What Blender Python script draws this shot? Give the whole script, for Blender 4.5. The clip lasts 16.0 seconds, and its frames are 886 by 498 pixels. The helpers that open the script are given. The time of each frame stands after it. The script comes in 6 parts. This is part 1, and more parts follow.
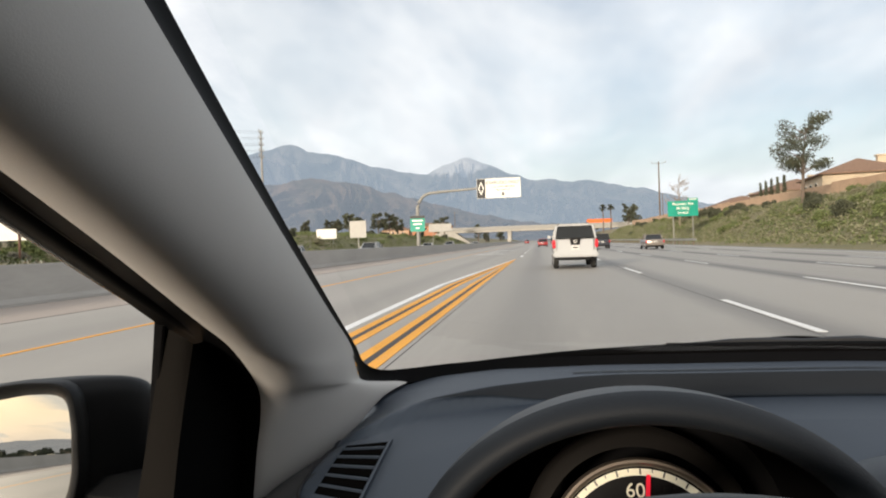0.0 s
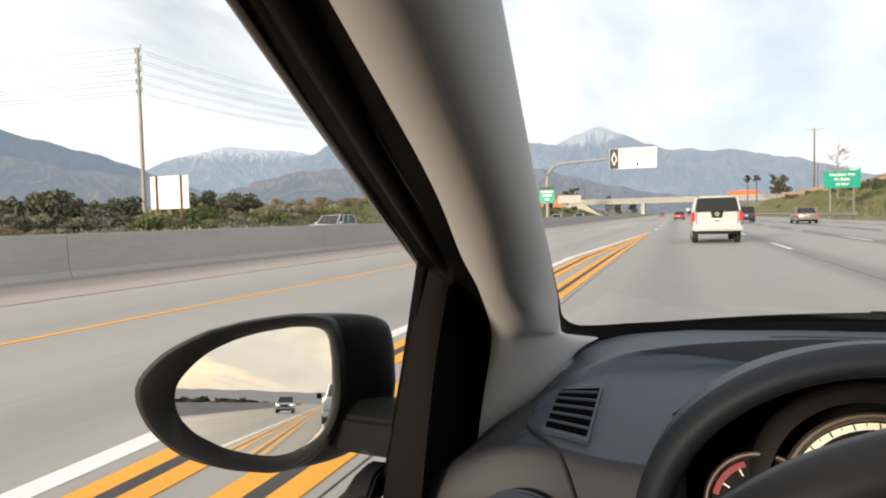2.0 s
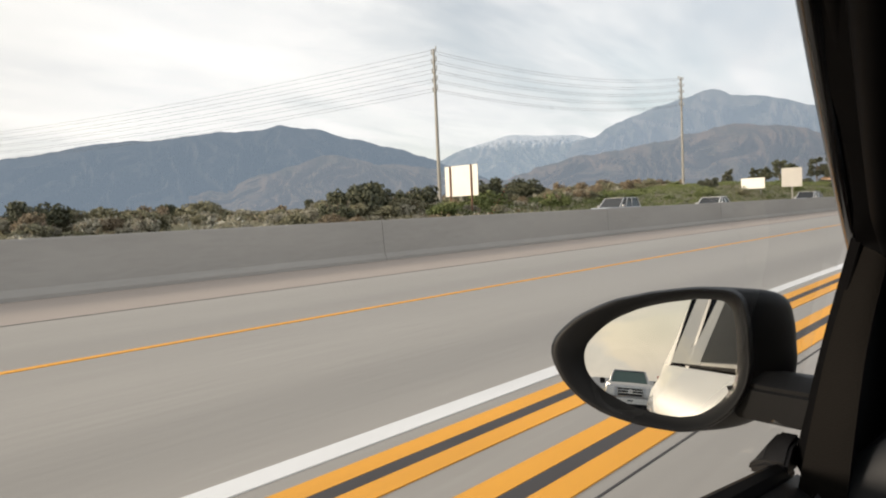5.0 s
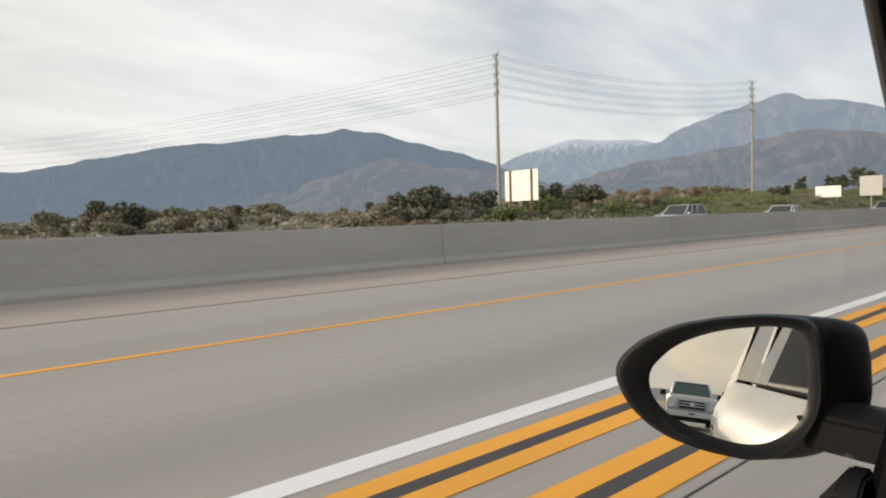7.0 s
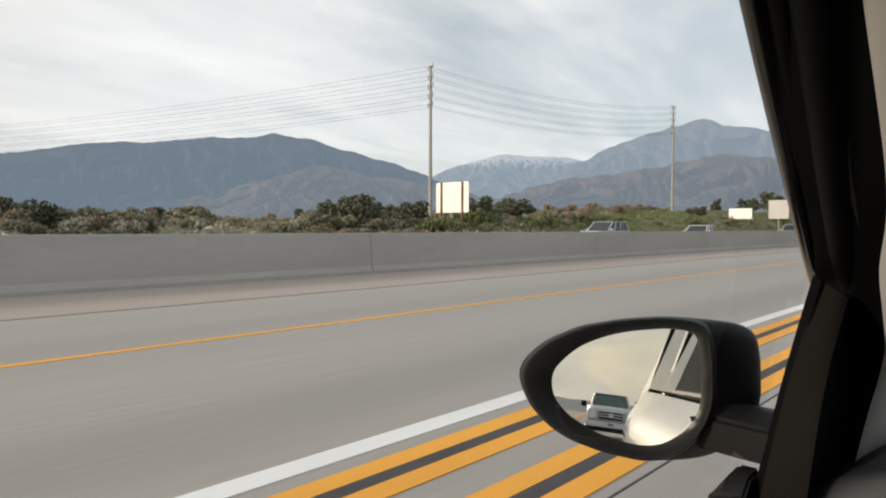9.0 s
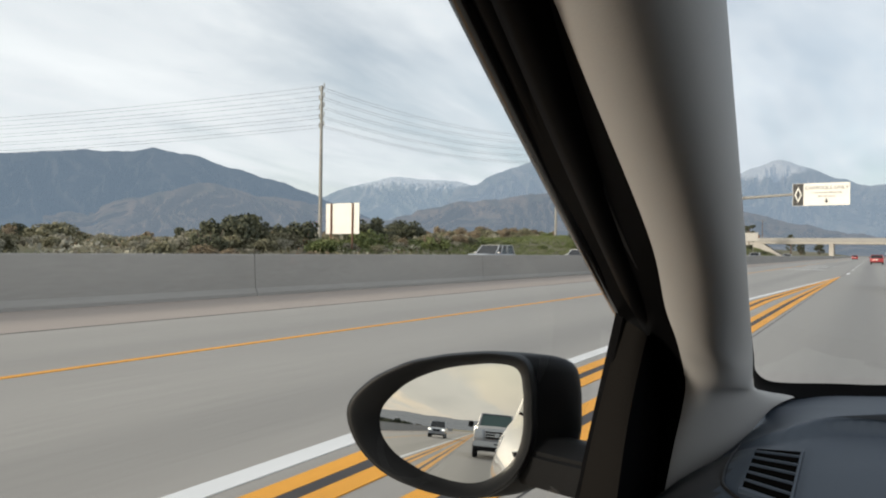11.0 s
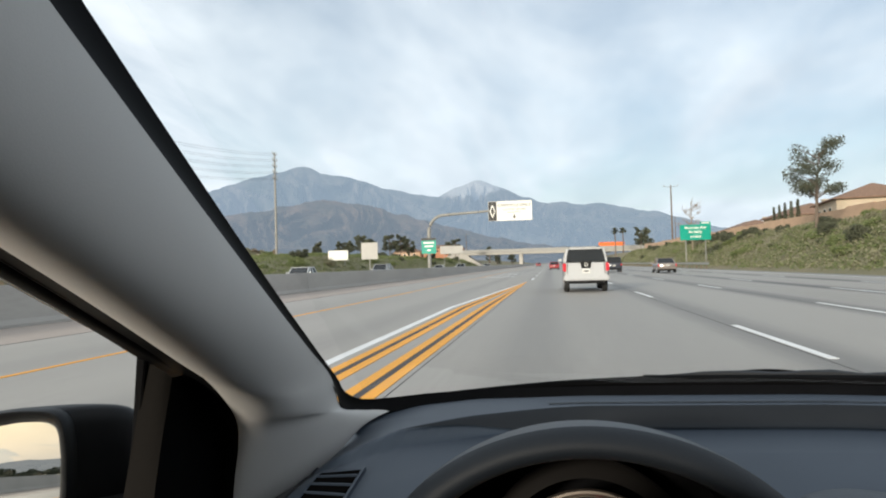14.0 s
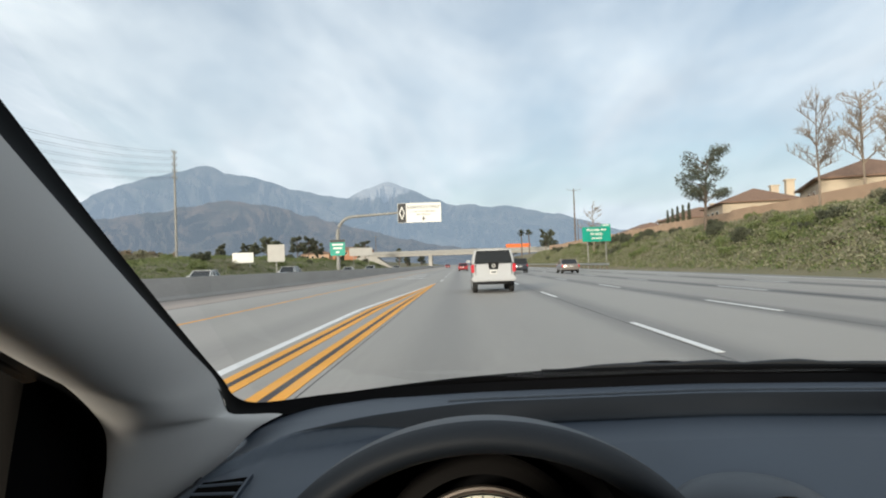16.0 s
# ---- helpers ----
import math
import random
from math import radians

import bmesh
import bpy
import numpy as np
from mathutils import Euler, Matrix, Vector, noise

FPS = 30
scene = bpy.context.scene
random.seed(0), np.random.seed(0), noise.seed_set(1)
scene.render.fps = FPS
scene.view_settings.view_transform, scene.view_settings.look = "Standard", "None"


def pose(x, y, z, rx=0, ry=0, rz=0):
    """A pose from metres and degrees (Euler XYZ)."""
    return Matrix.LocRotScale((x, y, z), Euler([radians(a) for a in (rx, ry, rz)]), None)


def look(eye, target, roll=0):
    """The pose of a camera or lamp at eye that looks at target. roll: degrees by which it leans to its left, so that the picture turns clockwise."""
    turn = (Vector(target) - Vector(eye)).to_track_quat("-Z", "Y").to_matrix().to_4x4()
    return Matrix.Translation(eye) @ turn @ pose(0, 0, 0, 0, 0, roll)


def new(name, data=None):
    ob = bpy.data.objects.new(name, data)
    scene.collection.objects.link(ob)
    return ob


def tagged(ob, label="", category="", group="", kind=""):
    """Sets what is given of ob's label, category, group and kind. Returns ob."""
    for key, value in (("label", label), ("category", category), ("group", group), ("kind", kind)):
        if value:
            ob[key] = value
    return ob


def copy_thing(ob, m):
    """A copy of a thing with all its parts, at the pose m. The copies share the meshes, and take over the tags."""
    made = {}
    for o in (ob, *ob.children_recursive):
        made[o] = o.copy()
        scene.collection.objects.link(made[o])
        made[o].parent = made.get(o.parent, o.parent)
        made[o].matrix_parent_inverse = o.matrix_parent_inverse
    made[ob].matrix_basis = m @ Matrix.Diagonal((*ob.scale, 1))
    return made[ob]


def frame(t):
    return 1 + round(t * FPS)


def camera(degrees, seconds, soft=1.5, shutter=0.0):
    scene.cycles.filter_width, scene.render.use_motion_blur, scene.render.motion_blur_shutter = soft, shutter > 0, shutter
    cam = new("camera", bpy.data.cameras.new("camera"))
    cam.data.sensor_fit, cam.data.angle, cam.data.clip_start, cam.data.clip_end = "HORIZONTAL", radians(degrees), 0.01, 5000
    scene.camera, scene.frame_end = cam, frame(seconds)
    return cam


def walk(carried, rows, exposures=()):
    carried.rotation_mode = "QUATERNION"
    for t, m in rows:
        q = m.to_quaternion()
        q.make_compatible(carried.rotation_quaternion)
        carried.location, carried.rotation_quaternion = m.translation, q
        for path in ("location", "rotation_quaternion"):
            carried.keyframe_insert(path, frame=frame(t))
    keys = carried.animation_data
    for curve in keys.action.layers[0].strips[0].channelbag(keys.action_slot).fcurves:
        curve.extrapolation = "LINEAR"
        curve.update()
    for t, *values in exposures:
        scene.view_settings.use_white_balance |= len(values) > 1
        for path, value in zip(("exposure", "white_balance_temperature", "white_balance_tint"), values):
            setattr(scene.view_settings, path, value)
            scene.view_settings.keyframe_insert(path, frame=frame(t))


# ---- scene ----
# ---- camera ----
cam = camera(67.56, 16.0, soft=2.0)
PATH = [
    (0.0, pose(0.6506, 0.3321, 1.2404, 89.53, 1.99, 8.24)),
    (0.5, pose(0.6525, 0.3272, 1.2348, 88.70, 2.70, 10.29)),
    (1.0, pose(0.6351, 0.3044, 1.2322, 88.12, 3.18, 11.91)),
    (1.5, pose(0.6048, 0.2766, 1.2315, 87.83, 2.45, 14.72)),
    (2.0, pose(0.5701, 0.2683, 1.2273, 87.37, 1.37, 19.25)),
    (2.5, pose(0.5440, 0.2567, 1.2191, 87.01, 3.12, 23.83)),
    (3.0, pose(0.5417, 0.2466, 1.2086, 86.42, 2.90, 27.95)),
    (3.5, pose(0.5315, 0.2206, 1.2184, 86.40, 2.68, 32.12)),
    (4.0, pose(0.5171, 0.1971, 1.2194, 86.45, 3.00, 36.40)),
    (4.5, pose(0.4947, 0.1652, 1.2220, 86.62, 2.84, 40.15)),
    (7.0, pose(0.5024, 0.1208, 1.2471, 87.32, 1.63, 48.23)),
    (7.5, pose(0.5090, 0.1285, 1.2380, 87.54, 0.64, 47.18)),
    (8.0, pose(0.5057, 0.1362, 1.2300, 87.78, -0.37, 45.37)),
    (10.5, pose(0.5354, 0.1958, 1.2385, 89.27, 0.35, 36.03)),
    (11.0, pose(0.5514, 0.2160, 1.2431, 90.11, -0.79, 32.86)),
    (11.5, pose(0.5725, 0.2367, 1.2449, 90.74, -1.48, 29.71)),
    (12.0, pose(0.5974, 0.2543, 1.2486, 91.18, 0.54, 25.61)),
    (12.5, pose(0.6178, 0.2710, 1.2450, 91.65, 0.78, 21.97)),
    (13.0, pose(0.6498, 0.2906, 1.2442, 91.46, 1.80, 17.91)),
    (13.5, pose(0.6804, 0.2962, 1.2521, 91.49, 1.97, 14.07)),
    (14.0, pose(0.6984, 0.2981, 1.2562, 91.47, 1.59, 9.23)),
    (14.5, pose(0.7098, 0.3046, 1.2526, 91.73, 2.60, 5.25)),
    (15.0, pose(0.7220, 0.3133, 1.2476, 91.54, 2.15, 2.86)),
    (15.5, pose(0.7234, 0.3177, 1.2467, 91.42, 2.60, 1.70)),
    (16.0, pose(0.7119, 0.3210, 1.2475, 91.39, 1.93, 1.43)),
]
walk(cam, PATH, exposures=((0.0, 0.0, 6620, 10.6), (1.0, 0.06, 6550, 10), (2.0, 0.20, 6650, 10.5), (3.5, 0.12, 6750, 11), (4.7, -0.05, 6700, 11), (7.0, -0.27, 6600, 10.5), (8.2, -0.27, 6560, 10), (11.0, -0.26, 6250, 8), (12.0, -0.27, 6200, 7.5), (13.0, -0.06, 6150, 7), (14.5, -0.11, 6120, 6.5), (16.0, -0.20, 6100, 6)))

# ---- world, sun ----
SUN_EL, SUN_AZ = radians(12), radians(202.5)   # azimuth clockwise from +y
world = bpy.data.worlds.new("sky_world")
scene.world = world
world.use_nodes = True
wt = world.node_tree
wt.nodes.clear()


def wnode(kind, **kw):
    n = wt.nodes.new(kind)
    for k, v in kw.items():
        n.inputs[k].default_value = v
    return n


w_out = wnode("ShaderNodeOutputWorld")
w_bg = wnode("ShaderNodeBackground", Strength=1.0)
w_sky = wnode("ShaderNodeTexSky")
w_sky.sky_type, w_sky.sun_disc = "NISHITA", False
w_sky.sun_elevation, w_sky.sun_rotation = SUN_EL, SUN_AZ
w_sky.air_density, w_sky.dust_density = 1.0, 0.8
w_scale = wnode("ShaderNodeVectorMath")
w_scale.operation = "SCALE"
w_scale.inputs["Scale"].default_value = 0.15
w_co = wnode("ShaderNodeTexCoord")
w_sep = wnode("ShaderNodeSeparateXYZ")
w_add = wnode("ShaderNodeMath")
w_add.operation = "ADD"
w_add.inputs[1].default_value = 0.16
w_abs = wnode("ShaderNodeMath")
w_abs.operation = "ABSOLUTE"
w_dx = wnode("ShaderNodeMath")
w_dx.operation = "DIVIDE"
w_dy = wnode("ShaderNodeMath")
w_dy.operation = "DIVIDE"
w_com = wnode("ShaderNodeCombineXYZ")
w_map = wnode("ShaderNodeMapping")
w_map.inputs["Rotation"].default_value = (0, 0, radians(-25))
w_map.inputs["Scale"].default_value = (1.0, 0.45, 1.0)
w_n1 = wnode("ShaderNodeTexNoise", Scale=1.1, Detail=8.0, Roughness=0.55, Distortion=0.5)
w_n2 = wnode("ShaderNodeTexNoise", Scale=0.45, Detail=3.0, Roughness=0.5)
w_mul = wnode("ShaderNodeMath")
w_mul.operation = "MULTIPLY_ADD"
w_mul.inputs[1].default_value = 0.9
w_ramp = wnode("ShaderNodeValToRGB")
w_ramp.color_ramp.elements[0].position, w_ramp.color_ramp.elements[0].color = 0.70, (0.36, 0.36, 0.36, 1)
w_ramp.color_ramp.elements[1].position, w_ramp.color_ramp.elements[1].color = 0.98, (0.97, 0.97, 0.97, 1)
w_n3 = wnode("ShaderNodeTexNoise", Scale=2.4, Detail=7.0, Roughness=0.56)
w_cl = wnode("ShaderNodeMix")
w_cl.data_type = "RGBA"
w_cl.inputs[6].default_value = (0.90, 0.93, 0.965, 1)
w_cl.inputs[7].default_value = (1.23, 1.23, 1.22, 1)
w_mix = wnode("ShaderNodeMix")
w_mix.data_type = "RGBA"
# warm horizon on the sunward side
w_dot = wnode("ShaderNodeVectorMath")
w_dot.operation = "DOT_PRODUCT"
w_dot.inputs[1].default_value = (math.sin(SUN_AZ), math.cos(SUN_AZ), 0.1)
w_wr = wnode("ShaderNodeMapRange")
w_wr.inputs["From Min"].default_value, w_wr.inputs["From Max"].default_value = 0.0, 0.85
w_warm = wnode("ShaderNodeMix")
w_warm.data_type = "RGBA"
w_warm.inputs[6].default_value = (1.0, 1.0, 1.0, 1)
w_warm.inputs[7].default_value = (0.95, 0.88, 0.775, 1)
w_fin = wnode("ShaderNodeMix")
w_fin.data_type, w_fin.blend_type = "RGBA", "MULTIPLY"
w_fin.inputs[0].default_value = 1.0
lk = wt.links.new
lk(w_co.outputs["Generated"], w_sep.inputs[0])
lk(w_sep.outputs["Z"], w_abs.inputs[0])
lk(w_abs.outputs[0], w_add.inputs[0])
lk(w_sep.outputs["X"], w_dx.inputs[0])
lk(w_sep.outputs["Y"], w_dy.inputs[0])
lk(w_add.outputs[0], w_dx.inputs[1])
lk(w_add.outputs[0], w_dy.inputs[1])
lk(w_dx.outputs[0], w_com.inputs["X"])
lk(w_dy.outputs[0], w_com.inputs["Y"])
lk(w_com.outputs[0], w_map.inputs["Vector"])
for n in (w_n1, w_n2, w_n3):
    lk(w_map.outputs[0], n.inputs["Vector"])
lk(w_n2.outputs["Fac"], w_mul.inputs[0])
lk(w_n1.outputs["Fac"], w_mul.inputs[2])
lk(w_mul.outputs[0], w_ramp.inputs[0])
w_cr = wnode("ShaderNodeMapRange")
w_cr.inputs["From Min"].default_value, w_cr.inputs["From Max"].default_value = 0.28, 0.72
lk(w_n3.outputs["Fac"], w_cr.inputs["Value"])
lk(w_cr.outputs[0], w_cl.inputs[0])
lk(w_sky.outputs[0], w_scale.inputs[0])
# thicker haze towards the horizon
w_hz = wnode("ShaderNodeMapRange")
w_hz.inputs["From Min"].default_value, w_hz.inputs["From Max"].default_value = 0.02, 0.30
w_hz.inputs["To Min"].default_value, w_hz.inputs["To Max"].default_value = 0.94, 0.0
w_max = wnode("ShaderNodeMath")
w_max.operation = "MAXIMUM"
lk(w_abs.outputs[0], w_hz.inputs["Value"])
lk(w_hz.outputs[0], w_max.inputs[0])
lk(w_ramp.outputs[0], w_max.inputs[1])
lk(w_max.outputs[0], w_mix.inputs[0])
lk(w_scale.outputs[0], w_mix.inputs[6])
lk(w_cl.outputs[2], w_mix.inputs[7])
lk(w_co.outputs["Generated"], w_dot.inputs[0])
lk(w_dot.outputs["Value"], w_wr.inputs["Value"])
lk(w_wr.outputs[0], w_warm.inputs[0])
# deeper blue opposite the sun
w_ar = wnode("ShaderNodeMapRange")
w_ar.inputs["From Min"].default_value, w_ar.inputs["From Max"].default_value = -0.35, -1.0
w_anti = wnode("ShaderNodeMix")
w_anti.data_type, w_anti.blend_type = "RGBA", "MULTIPLY"
w_anti.inputs[7].default_value = (0.84, 0.875, 0.925, 1)
lk(w_dot.outputs["Value"], w_ar.inputs["Value"])
lk(w_ar.outputs[0], w_anti.inputs[0])
lk(w_mix.outputs[2], w_anti.inputs[6])
lk(w_anti.outputs[2], w_fin.inputs[6])
lk(w_warm.outputs[2], w_fin.inputs[7])
lk(w_fin.outputs[2], w_bg.inputs["Color"])
lk(w_bg.outputs[0], w_out.inputs["Surface"])

sun = new("sun", bpy.data.lights.new("sun", "SUN"))
sun.data.energy, sun.data.angle, sun.data.color = 4.2, radians(7), (1.0, 0.86, 0.69)
sun.matrix_world = look((0, 0, 60), (-60 * math.sin(SUN_AZ), -60 * math.cos(SUN_AZ), 60 - 60 * math.tan(SUN_EL)))

# ---- materials ----


def mat(name, color, rough=0.6, metal=0.0, var=0.12, scale=8.0, bump=0.0, fine=90.0, coat=0.0, stretch=(1, 1, 1), color2=None, rand=0.0, spec=0.5):
    """Principled surface with two scales of colour variation and a fine relief."""
    m = bpy.data.materials.new(name)
    m.use_nodes = True
    nt = m.node_tree
    b = nt.nodes["Principled BSDF"]
    b.inputs["Roughness"].default_value, b.inputs["Metallic"].default_value = rough, metal
    b.inputs["Coat Weight"].default_value = coat
    b.inputs["Specular IOR Level"].default_value = spec
    co = nt.nodes.new("ShaderNodeTexCoord")
    mp = nt.nodes.new("ShaderNodeMapping")
    mp.inputs["Scale"].default_value = stretch
    nt.links.new(co.outputs["Object"], mp.inputs["Vector"])
    n1 = nt.nodes.new("ShaderNodeTexNoise")
    n1.inputs["Scale"].default_value, n1.inputs["Detail"].default_value = scale, 5
    n2 = nt.nodes.new("ShaderNodeTexNoise")
    n2.inputs["Scale"].default_value, n2.inputs["Detail"].default_value = fine, 3
    for n in (n1, n2):
        nt.links.new(mp.outputs[0], n.inputs["Vector"])
    av = nt.nodes.new("ShaderNodeMath")
    av.operation = "MULTIPLY_ADD"
    av.inputs[1].default_value = 0.45
    nt.links.new(n2.outputs["Fac"], av.inputs[0])
    nt.links.new(n1.outputs["Fac"], av.inputs[2])
    rm = nt.nodes.new("ShaderNodeMapRange")
    rm.inputs["From Min"].default_value, rm.inputs["From Max"].default_value = 0.45, 1.0
    nt.links.new(av.outputs[0], rm.inputs["Value"])
    mx = nt.nodes.new("ShaderNodeMix")
    mx.data_type = "RGBA"
    c2 = color2 or [min(1, c * (1 + var)) for c in color]
    c1 = color if color2 else [c * (1 - var) for c in color]
    mx.inputs[6].default_value, mx.inputs[7].default_value = (*c1, 1), (*c2, 1)
    nt.links.new(rm.outputs[0], mx.inputs[0])
    last = mx.outputs[2]
    if rand:
        oi = nt.nodes.new("ShaderNodeObjectInfo")
        rr = nt.nodes.new("ShaderNodeMapRange")
        rr.inputs["To Min"].default_value, rr.inputs["To Max"].default_value = 1 - rand, 1 + rand
        nt.links.new(oi.outputs["Random"], rr.inputs["Value"])
        ml = nt.nodes.new("ShaderNodeVectorMath")
        ml.operation = "SCALE"
        nt.links.new(last, ml.inputs[0])
        nt.links.new(rr.outputs[0], ml.inputs["Scale"])
        last = ml.outputs[0]
    nt.links.new(last, b.inputs["Base Color"])
    if bump:
        bp = nt.nodes.new("ShaderNodeBump")
        bp.inputs["Strength"].default_value, bp.inputs["Distance"].default_value = bump, 0.002 if fine > 300 else 0.01
        nt.links.new(n2.outputs["Fac"], bp.inputs["Height"])
        nt.links.new(bp.outputs[0], b.inputs["Normal"])
    return m


def lamp_mat(name, color, strength):
    m = mat(name, color, 0.2, var=0.05)
    b = m.node_tree.nodes["Principled BSDF"]
    b.inputs["Emission Color"].default_value, b.inputs["Emission Strength"].default_value = (*color, 1), strength
    return m


def pane_mat(name, tint, gloss=0.03, graze=0.35):
    m = bpy.data.materials.new(name)
    m.use_nodes = True
    nt = m.node_tree
    nt.nodes.clear()
    out = nt.nodes.new("ShaderNodeOutputMaterial")
    tr = nt.nodes.new("ShaderNodeBsdfTransparent")
    tr.inputs["Color"].default_value = (*tint, 1)
    gl = nt.nodes.new("ShaderNodeBsdfGlossy")
    gl.inputs["Roughness"].default_value = 0.02
    mx = nt.nodes.new("ShaderNodeMixShader")
    lw = nt.nodes.new("ShaderNodeLayerWeight")
    lw.inputs["Blend"].default_value = 0.5
    pw = nt.nodes.new("ShaderNodeMath")
    pw.operation = "POWER"
    pw.inputs[1].default_value = 5.0
    ad = nt.nodes.new("ShaderNodeMath")
    ad.operation = "MULTIPLY_ADD"
    ad.inputs[1].default_value, ad.inputs[2].default_value = graze, gloss
    nt.links.new(lw.outputs["Facing"], pw.inputs[0])
    nt.links.new(pw.outputs[0], ad.inputs[0])
    nt.links.new(ad.outputs[0], mx.inputs[0])
    nt.links.new(tr.outputs[0], mx.inputs[1])
    nt.links.new(gl.outputs[0], mx.inputs[2])
    nt.links.new(mx.outputs[0], out.inputs["Surface"])
    return m


def leaf_mat(name, c1, c2, rand=0.25):
    """Foliage: each leaf island has its own shade, each plant its own tone."""
    m = mat(name, c1, 0.65, rand=rand)
    nt = m.node_tree
    g = nt.nodes.new("ShaderNodeNewGeometry")
    mx = [n for n in nt.nodes if n.bl_idname == "ShaderNodeMix"][0]
    nt.links.new(g.outputs["Random Per Island"], mx.inputs[0])
    mx.inputs[6].default_value, mx.inputs[7].default_value = (*c1, 1), (*c2, 1)
    return m


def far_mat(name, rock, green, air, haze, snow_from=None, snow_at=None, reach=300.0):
    """Mountain slopes, a backdrop: rock, scrub and, high up, snow; bright air is painted as glow."""
    m = bpy.data.materials.new(name)
    m.use_nodes = True
    nt = m.node_tree
    b = nt.nodes["Principled BSDF"]
    out = nt.nodes["Material Output"]
    b.inputs["Roughness"].default_value = 0.95
    b.inputs["Specular IOR Level"].default_value = 0.0
    co = nt.nodes.new("ShaderNodeTexCoord")
    n1 = nt.nodes.new("ShaderNodeTexNoise")
    n1.inputs["Scale"].default_value, n1.inputs["Detail"].default_value, n1.inputs["Roughness"].default_value = 0.009, 9, 0.66
    nt.links.new(co.outputs["Object"], n1.inputs["Vector"])
    rp = nt.nodes.new("ShaderNodeValToRGB")
    rp.color_ramp.elements[0].position, rp.color_ramp.elements[0].color = 0.40, (*green, 1)
    rp.color_ramp.elements[1].position, rp.color_ramp.elements[1].color = 0.66, (*rock, 1)
    nt.links.new(n1.outputs["Fac"], rp.inputs[0])
    last = rp.outputs[0]
    if snow_from:
        sp = nt.nodes.new("ShaderNodeSeparateXYZ")
        nt.links.new(co.outputs["Object"], sp.inputs[0])
        n2 = nt.nodes.new("ShaderNodeTexNoise")
        n2.inputs["Scale"].default_value, n2.inputs["Detail"].default_value, n2.inputs["Roughness"].default_value = 0.028, 7, 0.72
        mp = nt.nodes.new("ShaderNodeMapping")
        mp.inputs["Scale"].default_value = (1.6, 1.6, 0.35)
        nt.links.new(co.outputs["Object"], mp.inputs[0])
        nt.links.new(mp.outputs[0], n2.inputs["Vector"])
        ma = nt.nodes.new("ShaderNodeMath")
        ma.operation = "MULTIPLY_ADD"
        ma.inputs[1].default_value = 420.0
        nt.links.new(n2.outputs["Fac"], ma.inputs[0])
        nt.links.new(sp.outputs["Z"], ma.inputs[2])
        rg = nt.nodes.new("ShaderNodeMapRange")
        rg.inputs["From Min"].default_value, rg.inputs["From Max"].default_value = snow_from + 212, snow_from + 246
        rg.inputs["To Max"].default_value = 0.85
        height = ma.outputs[0]
        if snow_at:
            ds = nt.nodes.new("ShaderNodeVectorMath")
            ds.operation = "DISTANCE"
            ds.inputs[1].default_value = snow_at
            nt.links.new(co.outputs["Object"], ds.inputs[0])
            dr = nt.nodes.new("ShaderNodeMapRange")
            dr.inputs["From Min"].default_value, dr.inputs["From Max"].default_value = reach * 0.5, reach * 2.2
            dr.inputs["To Min"].default_value, dr.inputs["To Max"].default_value = 0.0, -330.0
            nt.links.new(ds.outputs["Value"], dr.inputs["Value"])
            sm = nt.nodes.new("ShaderNodeMath")
            sm.operation = "ADD"
            nt.links.new(height, sm.inputs[0])
            nt.links.new(dr.outputs[0], sm.inputs[1])
            height = sm.outputs[0]
        nt.links.new(height, rg.inputs["Value"])
        mx = nt.nodes.new("ShaderNodeMix")
        mx.data_type = "RGBA"
        mx.inputs[7].default_value = (0.9, 0.9, 0.92, 1)
        nt.links.new(rg.outputs[0], mx.inputs[0])
        nt.links.new(last, mx.inputs[6])
        last = mx.outputs[2]
    nt.links.new(last, b.inputs["Base Color"])
    # distance haze, painted as an even bluish glow over the slopes
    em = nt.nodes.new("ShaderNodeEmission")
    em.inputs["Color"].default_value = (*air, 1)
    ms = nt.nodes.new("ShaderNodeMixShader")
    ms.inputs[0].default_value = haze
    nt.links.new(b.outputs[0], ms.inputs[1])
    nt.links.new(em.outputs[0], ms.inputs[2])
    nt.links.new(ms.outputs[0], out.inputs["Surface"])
    return m


